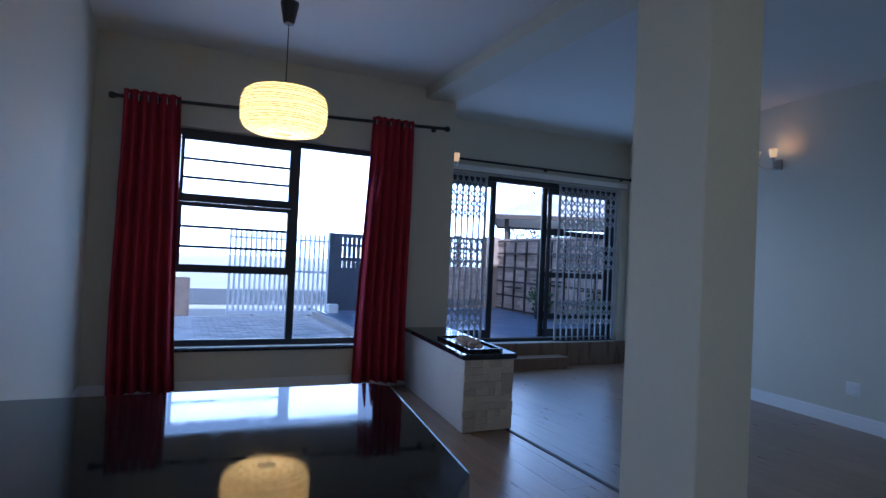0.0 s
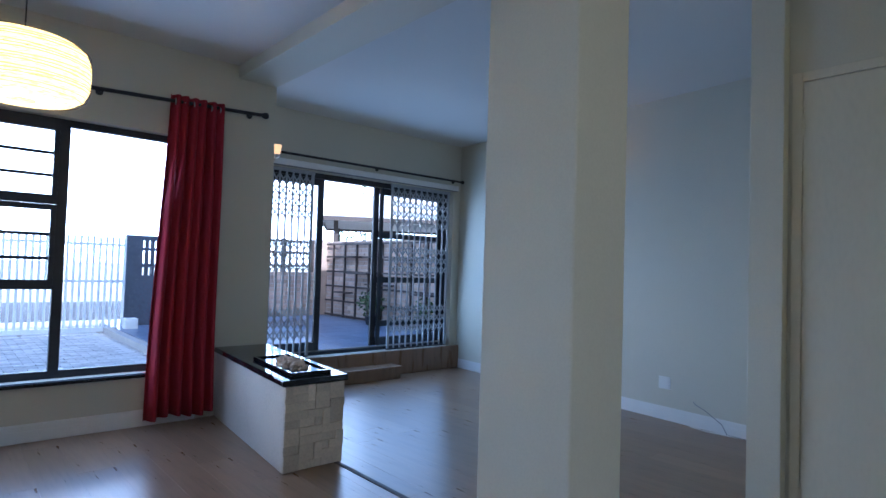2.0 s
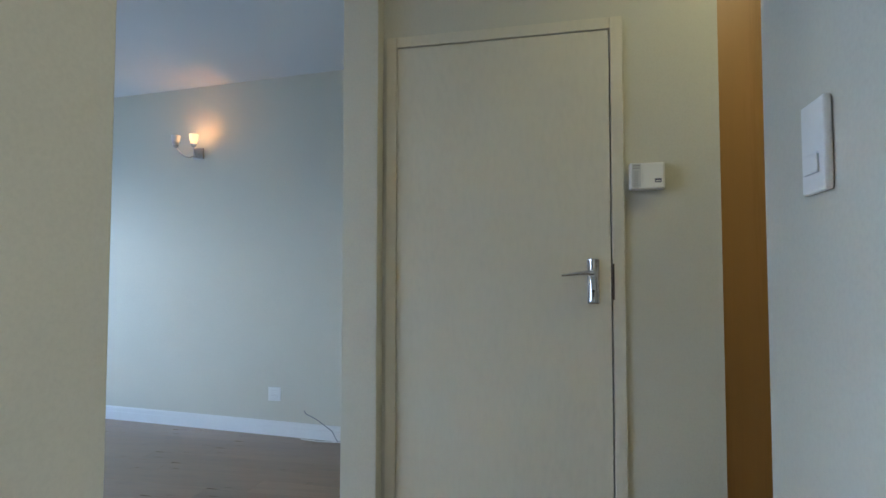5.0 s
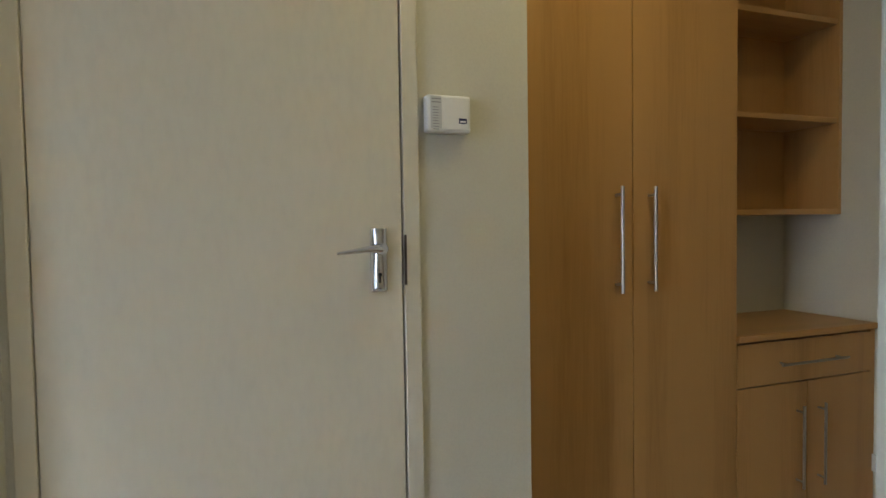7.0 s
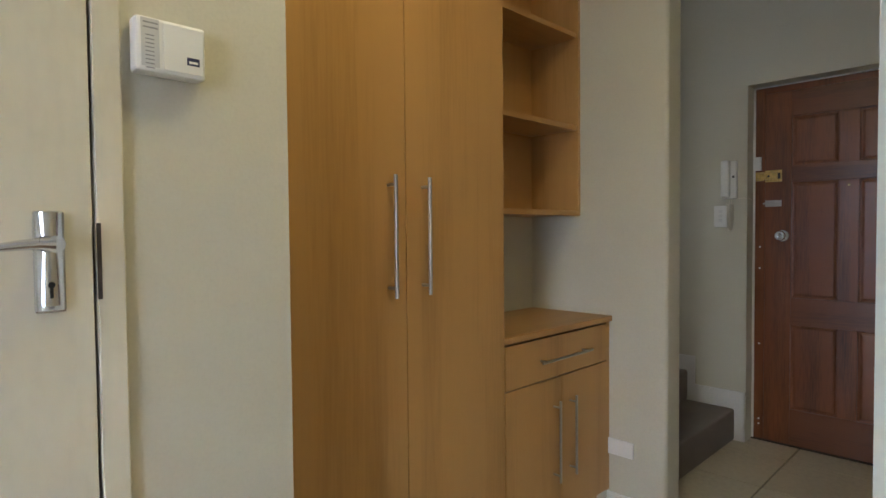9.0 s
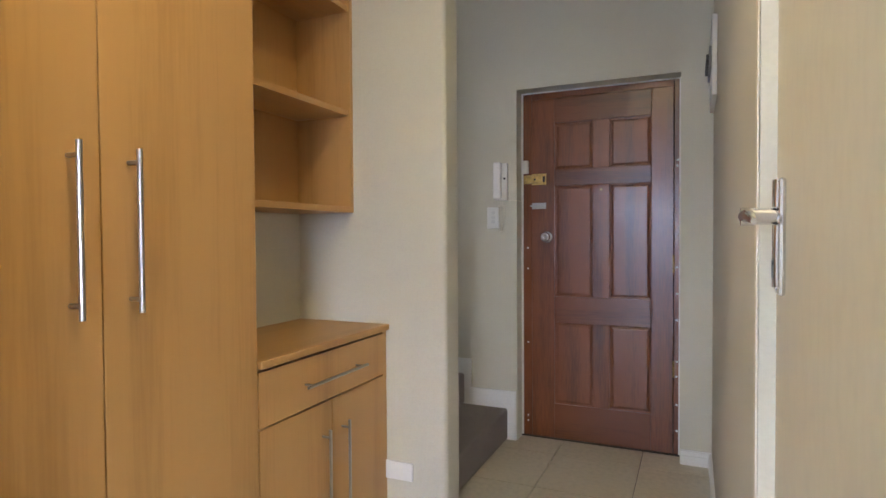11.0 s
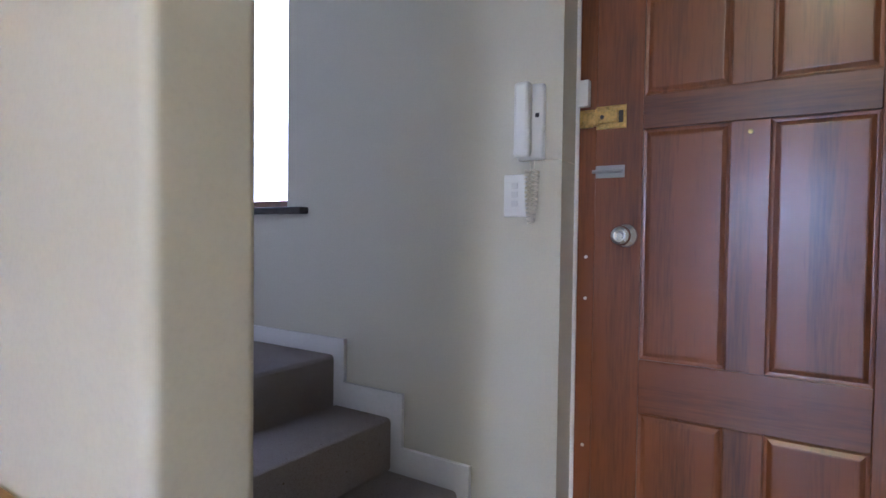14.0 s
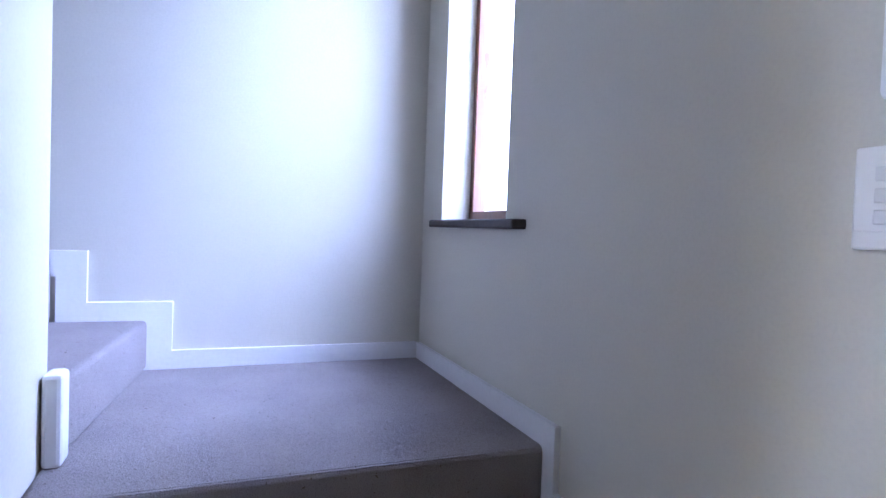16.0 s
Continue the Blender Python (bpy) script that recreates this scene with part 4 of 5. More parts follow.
def cupboards():
    ta = thing("tall_cupboard", (3.55, -0.52, 0), "tall two-door oak veneer cupboard built into the wall", "cupboard")
    y0, ym, y1, zt = -0.965, -0.522, -0.075, 2.62
    c = bmesh.new()
    box(c, FX + 0.02, BX - 0.001, y0, y0 + 0.018, 0.08, zt)
    box(c, FX + 0.02, BX - 0.001, y1 - 0.018, y1, 0.08, zt)
    box(c, FX + 0.02, BX - 0.001, y0 + 0.018, y1 - 0.018, zt - 0.018, zt)
    box(c, FX + 0.02, BX - 0.001, y0 + 0.018, y1 - 0.018, 0.08, 0.098)
    box(c, BX - 0.012, BX - 0.001, y0 + 0.018, y1 - 0.018, 0.098, zt - 0.018)
    part("carcass", c, M_oak, ta)
    part("plinth", bx(FX + 0.05, BX - 0.001, y0, y1, 0.0005, 0.079), M_oak, ta)
    part("filler_strip", bx(FX + 0.004, FX + 0.019, y1 + 0.002, -0.042, 0.08, zt), M_oak, ta)
    part("top_filler", bx(FX + 0.004, FX + 0.02, y0, -0.042, zt + 0.002, CD - 0.001), M_oak, ta)
    for a, b, hy in ((y0 + 0.002, ym - 0.0015, ym - 0.062), (ym + 0.0015, y1 - 0.001, ym + 0.066)):
        d = part("door", bx(FX, FX + 0.018, a, b, 0.085, zt - 0.004, bevel=0.0015), M_oak, ta)
        bar_handle(d, (FX - 0.035, hy, 1.02), (FX - 0.035, hy, 1.36))

    tb = thing("base_cupboard", (3.55, -1.3, 0), "low oak veneer cupboard with one drawer and two doors", "cupboard")
    y0, y1 = -1.655, -0.967
    c = bmesh.new()
    box(c, FX + 0.02, BX - 0.001, y0, y0 + 0.018, 0.08, 0.812)
    box(c, FX + 0.02, BX - 0.001, y1 - 0.018, y1, 0.08, 0.812)
    box(c, FX + 0.02, BX - 0.001, y0 + 0.018, y1 - 0.018, 0.08, 0.098)
    box(c, BX - 0.012, BX - 0.001, y0 + 0.018, y1 - 0.018, 0.098, 0.812)
    box(c, FX + 0.03, BX - 0.012, y0 + 0.018, y1 - 0.018, 0.63, 0.648)
    part("carcass", c, M_oak, tb)
    part("plinth", bx(FX + 0.05, BX - 0.001, y0, y1, 0.0005, 0.079), M_oak, tb)
    part("top", bx(FX - 0.012, BX - 0.0005, -1.681, y1, 0.8125, 0.836, bevel=0.004), M_oakflat, tb)
    part("side_filler", bx(FX + 0.004, FX + 0.02, -1.681, y0 - 0.001, 0.08, 0.8115), M_oak, tb)
    dr = part("drawer", bx(FX, FX + 0.018, y0 + 0.001, y1 - 0.002, 0.647, 0.803, bevel=0.0015), M_oak, tb)
    bar_handle(dr, (FX - 0.032, -1.485, 0.722), (FX - 0.032, -1.145, 0.722), 0.005, 0.032)
    ym = -1.311
    for a, b, hy in ((y0 + 0.001, ym - 0.0015, ym - 0.055), (ym + 0.0015, y1 - 0.002, ym + 0.055)):
        d = part("door", bx(FX, FX + 0.018, a, b, 0.085, 0.642, bevel=0.0015), M_oak, tb)
        bar_handle(d, (FX - 0.032, hy, 0.25), (FX - 0.032, hy, 0.56), 0.005, 0.032)

    ts = thing("shelf_unit", (3.58, -1.3, 1.27), "open oak veneer shelf unit on the wall above the low cupboard", "shelf")
    x0, y0, y1 = 3.455, -1.682, -0.967
    part("side_panel", bx(x0, BX - 0.001, y0, y0 + 0.018, 1.268, zt, bevel=0.001), M_oak, ts)
    part("side_panel", bx(x0, BX - 0.001, y1 - 0.018, y1, 1.268, zt, bevel=0.001), M_oak, ts)
    part("back_panel", bx(BX - 0.012, BX - 0.001, y0 + 0.0185, y1 - 0.0185, 1.2685, zt), M_oak, ts)
    for k, z in enumerate((1.268, 1.645, 2.05, 2.42, zt - 0.022)):
        part("shelf", bx(x0 + (0 if k in (0, 4) else 0.008), BX - 0.0125, y0 + 0.0185, y1 - 0.0185, z, z + 0.022, bevel=0.001), M_oakflat, ts)


cupboards()


def hall_side_door():
    t = tagged(thing("door_3", (HX, -0.3, 0), "closed plain cream door with a chrome lever in the hall", "door"), kind="structure")
    f = bmesh.new()
    for a in ((-0.73, -0.7002, 0, 2.05), (0.0552, 0.085, 0, 2.05), (-0.7002, 0.0552, 2.0205, 2.05)):
        box(f, HX + 0.0005, HX + 0.004, a[0], a[1], a[2], a[3], bevel=0.003)
    part("door_frame", f, M_doorpaint, t)
    leaf = part("door_leaf", bx(HX - 0.062, HX - 0.022, -0.698, 0.053, 0.006, 2.017, bevel=0.0015), M_doorpaint, t)
    lever_handle(t, leaf, HX - 0.022, -0.62, 1.20, 1, 1)


hall_side_door()


def ceiling_light():
    t = thing("ceiling_light", (2.53, -0.26, CD), "round white flush ceiling light in the hall", "ceiling light")
    m = Matrix.Translation((2.53, -0.26, 0))
    part("base", lathe(bmesh.new(), [(0.15, CD - 0.0005), (0.15, CD - 0.03), (0.135, CD - 0.044), (0.125, CD - 0.045)], m, 28), M_whiteplastic, t)


ceiling_light()


def fuse_board():
    x = HX
    t = thing("distribution_board", (x, -2.6, 1.75), "white electrical distribution board on the hall wall", "distribution board")
    part("cover", bx(x + 0.0005, x + 0.02, -2.83, -2.42, 1.76, 2.10, bevel=0.004), M_whiteplastic, t)
    for k in range(7):
        y = -2.79 + k * 0.045
        b = part("breaker", bx(x + 0.0202, x + 0.03, y, y + 0.02, 1.90, 1.99, bevel=0.001), M_greyplastic, t)
        part("toggle", bx(x + 0.0302, x + 0.042, y + 0.004, y + 0.016, 1.93, 1.955, bevel=0.001), M_black, b)


fuse_board()


def front_door():
    yl = -3.0
    t = tagged(thing("door_4", (2.7, yl, 0), "closed six-panel reddish-brown wooden front door", "door"), kind="structure")
    f = bmesh.new()
    for a in ((2.2855, 2.318, 0, 1.9945), (3.085, 3.1445, 0, 1.9945), (2.318, 3.085, 1.953, 1.9945)):
        box(f, a[0], a[1], yl - 0.10, yl - 0.004, a[2], a[3], bevel=0.003)
    part("door_frame", f, M_mahog, t)
    # hidden board and sill strip, added to block sun leaking round the leaf
    part("leak_board", bx(2.2852, 3.1448, yl - 0.139, yl - 0.101, -0.09, 1.9948), M_mahog, t)
    part("threshold", bx(2.2852, 3.1448, yl - 0.1, yl + 0.012, -0.09, 0.006, bevel=0.002), M_darkwood, t)
    # white filler line round the frame
    g = bmesh.new()
    box(g, 3.134, 3.1445, yl - 0.0035, yl + 0.003, 0, 1.9945)
    box(g, 2.2855, 2.294, yl - 0.0035, yl + 0.003, 0, 1.9945)
    box(g, 2.294, 3.134, yl - 0.0035, yl + 0.003, 1.9865, 1.9945)
    part("filler_bead", g, M_trim, t, "rough white filler along the frame")
    xs = (2.32, 2.432, 2.648, 2.738, 2.953, 3.083)
    zs = (0.0065, 0.205, 0.673, 0.822, 1.454, 1.546, 1.811, 1.951)
    y0, y1 = yl - 0.044, yl
    for a, b in ((xs[0], xs[1]), (xs[4], xs[5])):
        part("stile", bx(a, b, y0, y1, zs[0], zs[7], bevel=0.002), M_mahog, t)
    for a, b in ((zs[0], zs[1]), (zs[2], zs[3]), (zs[4], zs[5]), (zs[6], zs[7])):
        part("rail", bx(xs[1], xs[4], y0 + 0.0003, y1 - 0.0006, a, b, bevel=0.002), M_mahogflat, t)
    for a, b in ((zs[1], zs[2]), (zs[3], zs[4]), (zs[5], zs[6])):
        part("mullion", bx(xs[2], xs[3], y0, y1 - 0.001, a, b, bevel=0.002), M_mahog, t)
        for p, q in ((xs[1], xs[2]), (xs[3], xs[4])):
            bm = bmesh.new()
            o = [(p, a), (q, a), (q, b), (p, b)]
            rings = []
            for ins, d in ((0.0, -0.009), (0.005, -0.0105), (0.009, -0.011), (0.019, -0.0062), (0.023, -0.0056)):
                rings.append([bm.verts.new((x + (ins if i in (0, 3) else -ins), yl + d, z + (ins if i < 2 else -ins))) for i, (x, z) in enumerate(o)])
            for r0, r1 in zip(rings, rings[1:]):
                for i in range(4):
                    bm.faces.new((r0[i], r0[(i + 1) % 4], r1[(i + 1) % 4], r1[i]))
            bm.faces.new(rings[-1])
            back = [bm.verts.new((x, y0 + 0.002, z)) for x, z in o]
            for i in range(4):
                bm.faces.new((back[i], back[(i + 1) % 4], rings[0][(i + 1) % 4], rings[0][i]))
            bm.faces.new(back[::-1])
            bmesh.ops.recalc_face_normals(bm, faces=bm.faces)
            part("panel", bm, M_mahog, t)
    # knob
    m = Matrix.Translation((2.994, yl, 1.163)) @ Euler((radians(-90), 0, 0)).to_matrix().to_4x4()
    k = part("knob", lathe(bmesh.new(), [(0.034, 0.0005), (0.034, 0.004), (0.026, 0.01), (0.014, 0.014), (0.013, 0.03), (0.022, 0.036), (0.027, 0.046), (0.026, 0.058), (0.018, 0.064), (0.012, 0.065), (0.011, 0.062), (0.004, 0.062)], m, 28), M_chrome, t, "round chrome door knob", smooth=True)
    # brass night latch
    la = part("latch", bx(2.998, 3.083, yl + 0.0005, yl + 0.004, 1.462, 1.527, bevel=0.001), M_brass, t, "brass surface bolt")
    part("bolt", bx(3.02, 3.118, yl + 0.0042, yl + 0.017, 1.476, 1.513, bevel=0.004), M_brass, la)
    rim = bmesh.new()
    for a in ((3.0, 3.081, 1.464, 1.469), (3.0, 3.081, 1.520, 1.525), (3.0, 3.005, 1.469, 1.520)):
        box(rim, a[0], a[1], yl + 0.0041, yl + 0.010, a[2], a[3], bevel=0.001)
    part("rim", rim, M_brass, la)
    part("slot", bx(3.006, 3.019, yl + 0.0041, yl + 0.006, 1.478, 1.511), M_darkwood, la)
    part("guide", bx(3.076, 3.0825, yl + 0.0041, yl + 0.021, 1.470, 1.519, bevel=0.002), M_brass, la)
    part("bolt_hole", rod(bmesh.new(), (3.062, yl + 0.0165, 1.494), (3.062, yl + 0.0178, 1.494), 0.006, 12), M_black, la)
    part("bolt_stop", rod(bmesh.new(), (3.03, yl + 0.0168, 1.494), (3.03, yl + 0.022, 1.494), 0.011, 14), M_brass, la)
    part("keep", bx(3.089, 3.13, yl - 0.0035, yl + 0.012, 1.47, 1.52, bevel=0.003), M_brass, t)
    part("contact", bx(3.102, 3.132, yl - 0.0035, yl + 0.02, 1.53, 1.605, bevel=0.003), M_whiteplastic, t, "white plastic alarm contact")
    sb = part("small_bolt", bx(3.0, 3.082, yl + 0.0005, yl + 0.003, 1.325, 1.36, bevel=0.0008), M_steel, t, "small steel barrel bolt")
    part("barrel", rod(bmesh.new(), (3.005, yl + 0.008, 1.343), (3.09, yl + 0.008, 1.343), 0.005, 10), M_steel, sb)
    part("spy_hole", rod(bmesh.new(), (2.692, yl - 0.001, 1.425), (2.692, yl + 0.002, 1.425), 0.006, 12), M_brass, t)
    for z in (1.10, 0.98, 0.55, 0.12, 0.09):
        part("screw_cap", rod(bmesh.new(), (3.108, yl - 0.0038, z), (3.108, yl - 0.001, z), 0.005, 10), M_whiteplastic, t)
    for x, z in ((2.301, 1.565), (2.303, 1.535), (2.304, 1.0), (2.302, 0.86), (2.304, 0.72), (2.302, 0.5), (2.304, 0.42), (2.303, 0.27), (2.302, 0.13)):
        part("screw_cap", rod(bmesh.new(), (x, yl - 0.0038, z), (x, yl - 0.001, z), 0.006, 10), M_whiteplastic, t)
    for z in (0.46, 1.02):
        part("hinge", rod(bmesh.new(), (2.319, yl + 0.003, z - 0.045), (2.319, yl + 0.003, z + 0.045), 0.005, 10), M_brass, t)


front_door()


def intercom():
    t = thing("intercom_handset", (3.23, FY, 1.37), "cream intercom handset with a coiled cord on the wall", "intercom")
    part("base", bx(3.193, 3.272, FY + 0.0005, FY + 0.026, 1.373, 1.585, bevel=0.006), M_whiteplastic, t)
    hs = bmesh.new()
    box(hs, 3.222, 3.27, FY + 0.03, FY + 0.058, 1.378, 1.588, bevel=0.01)
    box(hs, 3.224, 3.268, FY + 0.0265, FY + 0.034, 1.53, 1.583, bevel=0.003)
    box(hs, 3.224, 3.268, FY + 0.0265, FY + 0.034, 1.39, 1.45, bevel=0.003)
    part("handset", hs, M_whiteplastic, t)
    part("button", bx(3.203, 3.215, FY + 0.0262, FY + 0.029, 1.49, 1.502, bevel=0.001), M_black, t)
    cord = bmesh.new()
    for side, xo, dz in ((0, 3.216, 0.0), (1, 3.240, 0.0)):
        prev = None
        for i in range(150):
            a = i / 149
            ang = a * 2 * math.pi * 12
            cx = xo + (3.229 - xo) * a ** 2
            p = Vector((cx + 0.0085 * math.cos(ang), FY + 0.018 + 0.0085 * math.sin(ang), 1.345 - 0.15 * a))
            if prev is not None:
                rod(cord, prev, p, 0.0027, 5)
            prev = p
    part("coiled_cord", cord, M_cord, t, "cream coiled cord")
    ld = rod(bmesh.new(), (3.238, FY + 0.014, 1.384), (3.232, FY + 0.014, 1.342), 0.002, 6)
    rod(ld, (3.222, FY + 0.014, 1.384), (3.222, FY + 0.014, 1.342), 0.002, 6)
    part("lead", ld, M_cord, t)
    w = bmesh.new()
    pts = [(3.193, FY + 0.003, 1.372), (3.16, FY + 0.002, 1.376), (3.1465, FY + 0.002, 1.371), (3.1435, FY - 0.02, 1.372), (3.143, FY - 0.095, 1.367)]
    for p, q in zip(pts, pts[1:]):
        rod(w, p, q, 0.002, 6)
    part("wire", w, M_cord, t)


M_cord = mat("cream_cord", (0.74, 0.69, 0.56), 0.5, 0.03, 5, 60, 0.0)
intercom()


def triple_switch():
    t = thing("light_switch", (3.284, FY, 1.28), "white three-gang light switch under the intercom", "light switch")
    x0, x1, z0, z1 = 3.247, 3.32, 1.213, 1.336
    part("plate", bx(x0, x1, FY + 0.0005, FY + 0.010, z0, z1, bevel=0.003), M_whiteplastic, t)
    part("inner_plate", bx(x0 + 0.004, x1 - 0.004, FY + 0.0102, FY + 0.0118, z0 + 0.022, z1 - 0.022, bevel=0.0006), M_whiteplastic, t)
    for k in range(3):
        z = z0 + 0.034 + k * 0.0255 - 0.004
        part("rocker", bx(x0 + 0.026, x0 + 0.046, FY + 0.012, FY + 0.0145, z, z + 0.017, bevel=0.0012), M_palewhite, t)


M_palewhite = mat("switch_rocker", (0.70, 0.69, 0.66), 0.35, 0.02, 5, 60, 0.0)
triple_switch()


# ---- stairs ----
def carpet_block(x0, x1, y0, y1, z0, z1):
    return bx(x0, x1, y0, y1, z0, z1, bevel=0.014)


def toward_door(bm):
    """Lets the wall run slightly off square."""
    for v in bm.verts:
        if v.co.y < -1.8055:
            v.co.y += (4.2 - v.co.x) * 0.036
    return bm


structure("wall_stair_inner", toward_door(bx(3.22, 4.2, -1.846, -1.8052, 0, 2.75)), M_wall, "pale painted wall beside the lower stairs", "wall")


def stairs():
    t = thing("staircase", (3.2, -2.4, 0), "brown carpeted staircase turning at a landing", "stairs")
    for i, x in enumerate((3.2, 3.465, 3.73)):
        part("step", carpet_block(x, 3.995 if i == 2 else 3.994, FY + 0.001, -1.82, 0 if i == 0 else 0.18 * i + 0.0005, 0.18 * (i + 1)), M_carpet, t)
    part("landing", carpet_block(3.995, SX - 0.001, FY + 0.001, -1.843, 0, 0.72), M_carpet, t)
    for i in range(7):
        y = -1.92 + 0.25 * i
        ob = part("step", carpet_block(4.213, SX - 0.001, y, 0.0, 0.7205 + 0.165 * i, 0.72 + 0.165 * (i + 1)), M_carpet, t)
        for v in ob.data.vertices:
            if i == 0 and v.co.y < -1.85:
                v.co.y += 0.047 - (v.co.x - 4.213) * 0.095
    # stepped skirting of the flights
    def stringer(run, axis, at0, at1, name):
        """run: (start, end, low, high) boxes along the wall."""
        bm = bmesh.new()
        for a, b, lo, hi in run:
            if axis == "y":
                box(bm, a, b, at0, at1, lo, hi)
            else:
                box(bm, at0, at1, a, b, lo, hi)
        return structure(name, bm, M_trim, "white painted stepped skirting along the stairs", "skirting")
    run = []
    tops = (0.28, 0.447, 0.627, 0.781)
    xs = (3.15, 3.423, 3.685, 3.946, SX - 0.0165)
    low = 0.0
    for k in range(4):
        run.append((xs[k], xs[k] + 0.048 + 0.012, low, tops[k]))
        run.append((xs[k] + 0.06, xs[k + 1], 0.18 * (k + 1) - 0.02, tops[k]))
        low = 0.18 * (k + 1) - 0.02
    stringer(run, "y", FY + 0.0005, FY + 0.016, "skirting_stairs_south")
    structure("skirting_step_end", bx(4.147, 4.212, -1.884, -1.8475, 0.7205, 0.908, bevel=0.009), M_trim, "white painted rounded board at the end of the wall", "skirting")
    run3 = []
    y, z = FY + 0.0165, 0.72
    for k in range(6):
        nxt = -2.02 + 0.25 * k
        run3.append((y, nxt, z - 0.02, z + 0.062))
        run3.append((nxt, nxt + 0.085, z - 0.02, z + 0.165 + 0.062))
        y, z = nxt + 0.085, z + 0.165
    stringer(run3, "x", SX - 0.0155, SX - 0.0005, "skirting_stairs_east")


stairs()


def stair_window():
    x0, x1, z0, z1 = 4.262, 4.76, 1.255, 2.85
    t = tagged(thing("window_2", (4.5, FY - 0.12, z0), "narrow brown timber stair window with a dark sill", "window"), kind="structure")
    ya, yb = FY - 0.155, FY - 0.105
    f = bmesh.new()
    for a in ((x0, x0 + 0.03, z0, z1), (x1 - 0.03, x1, z0, z1), (x0 + 0.03, x1 - 0.03, z0, z0 + 0.035), (x0 + 0.03, x1 - 0.03, z1 - 0.035, z1)):
        box(f, a[0], a[1], ya, yb, a[2], a[3], bevel=0.003)
    part("window_frame", f, M_mahog, t)
    part("pane", bx(x0 + 0.028, x1 - 0.028, ya + 0.02, ya + 0.024, z0 + 0.033, z1 - 0.033), M_glass, t).visible_shadow = False
    part("window_sill", bx(4.146, 4.782, FY - 0.104, FY + 0.042, z0 - 0.026, z0 + 0.0, bevel=0.006), M_darkwood, t, "dark stained timber sill")


stair_window()


# ---- outside: drive, gate, patio ----
structure("ground", bx(-150, 200, SW + 0.24, 300, -0.5, -0.06), M_concrete, "pale sunlit ground running out to the distance", "ground")
structure("ground_south", bx(-150, 200, -300, FY - 0.24, -0.5, -0.06), M_concrete, "pale ground behind the house", "ground")
drive = structure("pavement", bx(-6, 2.35, 4.99, 10.5, -0.2, -0.012), M_mortar, "brick paved drive in front of the dining window", "pavement")
patio = structure("patio", bx(2.465, 6.8, SW + 0.241, 11.4, -0.2, 0.088), M_mortar, "grey tiled patio outside the sliding door", "patio")
# added eave, out of view over the window
structure("roof_eave", bx(-1.2, 6.4, 3.0, 5.6, 3.1, 3.25), M_trim, "plain added eave, unseen, above the dining window", "roof")
# unseen storey, widened and raised to keep sun off drive, gate and patio
structure("upper_storey", bx(-7.5, LX + 0.2, -2.8, 4.9, 3.26, 7.6), M_wall, "plain plaster block as unseen upper storey, sized to shade the drive and patio", "wall")

M_slats = mat("white_palisade_paint", (0.74, 0.76, 0.78), 0.45, 0.05, 4, 40, 0.02)
M_bluewall = mat("dark_blue_grey_paint", (0.075, 0.085, 0.11), 0.7, 0.15, 2, 30, 0.1)
M_road = mat("asphalt_road", (0.06, 0.06, 0.062), 0.9, 0.2, 1, 60, 0.2)


def sliding_gate():
    y, x0, x1, z1 = 10.6, 0.86, 2.64, 1.53
    t = thing("driveway_gate", (1.75, y, 0), "white painted palisade sliding gate across the drive", "gate")
    part("bottom_rail", bx(x0, x1, y - 0.025, y + 0.025, 0.03, 0.10, bevel=0.004), M_slats, t)
    part("middle_rail", bx(x0, x1, y + 0.002, y + 0.03, 0.80, 0.84), M_slats, t)
    part("top_rail", bx(x0, x1, y + 0.002, y + 0.03, 1.38, 1.42), M_slats, t)
    n = 21
    for i in range(n):
        x = x0 + 0.02 + (x1 - x0 - 0.04) * i / (n - 1)
        part("pale", bx(x - 0.018, x + 0.018, y - 0.02, y + 0.001, 0.1005, z1, bevel=0.003), M_slats, t)
    for x in (1.3, 2.3):
        part("wheel", rod(bmesh.new(), (x, y - 0.02, 0.015), (x, y + 0.02, 0.015), 0.027, 14), M_steel, t)


sliding_gate()


def gate_wall():
    y = 10.65
    holes = []
    for r, (za, zb) in enumerate(((1.38, 1.50), (1.12, 1.33), (0.92, 1.05))):
        for k in range(6):
            x = 2.9 + k * 0.09
            holes.append((x, x + 0.05, za, zb))
    t = structure("boundary_wall", panel("y", y, y + 0.12, (2.66, 3.75), (-0.1, 1.58), holes), M_bluewall, "dark blue-grey boundary wall with rows of narrow slots", "wall")
    m = thing("gate_motor", (2.66, 10.25, 0), "white plastic gate motor on a small plinth", "gate motor")
    part("cover", bx(2.57, 2.76, 10.15, 10.33, 0.04, 0.26, bevel=0.02), M_whiteplastic, m)
    part("plinth", bx(2.55, 2.78, 10.12, 10.36, -0.013, 0.039), M_mortar, m)
    structure("kerb", bx(2.362, 2.46, 6.31, 10.6, -0.1, 0.095, bevel=0.01), M_mortar, "concrete kerb beside the brick paving", "kerb")
    for x0, x1, name in ((-3.5, 0.26, "boundary_wall_west"),):
        structure(name, bx(x0, x1, 10.6, 10.82, -0.1, 0.66, bevel=0.01), M_brick, "low face brick boundary wall", "wall")


gate_wall()

tiles(patio, 2.48, 6.8, SW + 0.245, 11.4, 0.1, 0.4, M_slate, 0.07, 0.02, 0.007, name="tile")


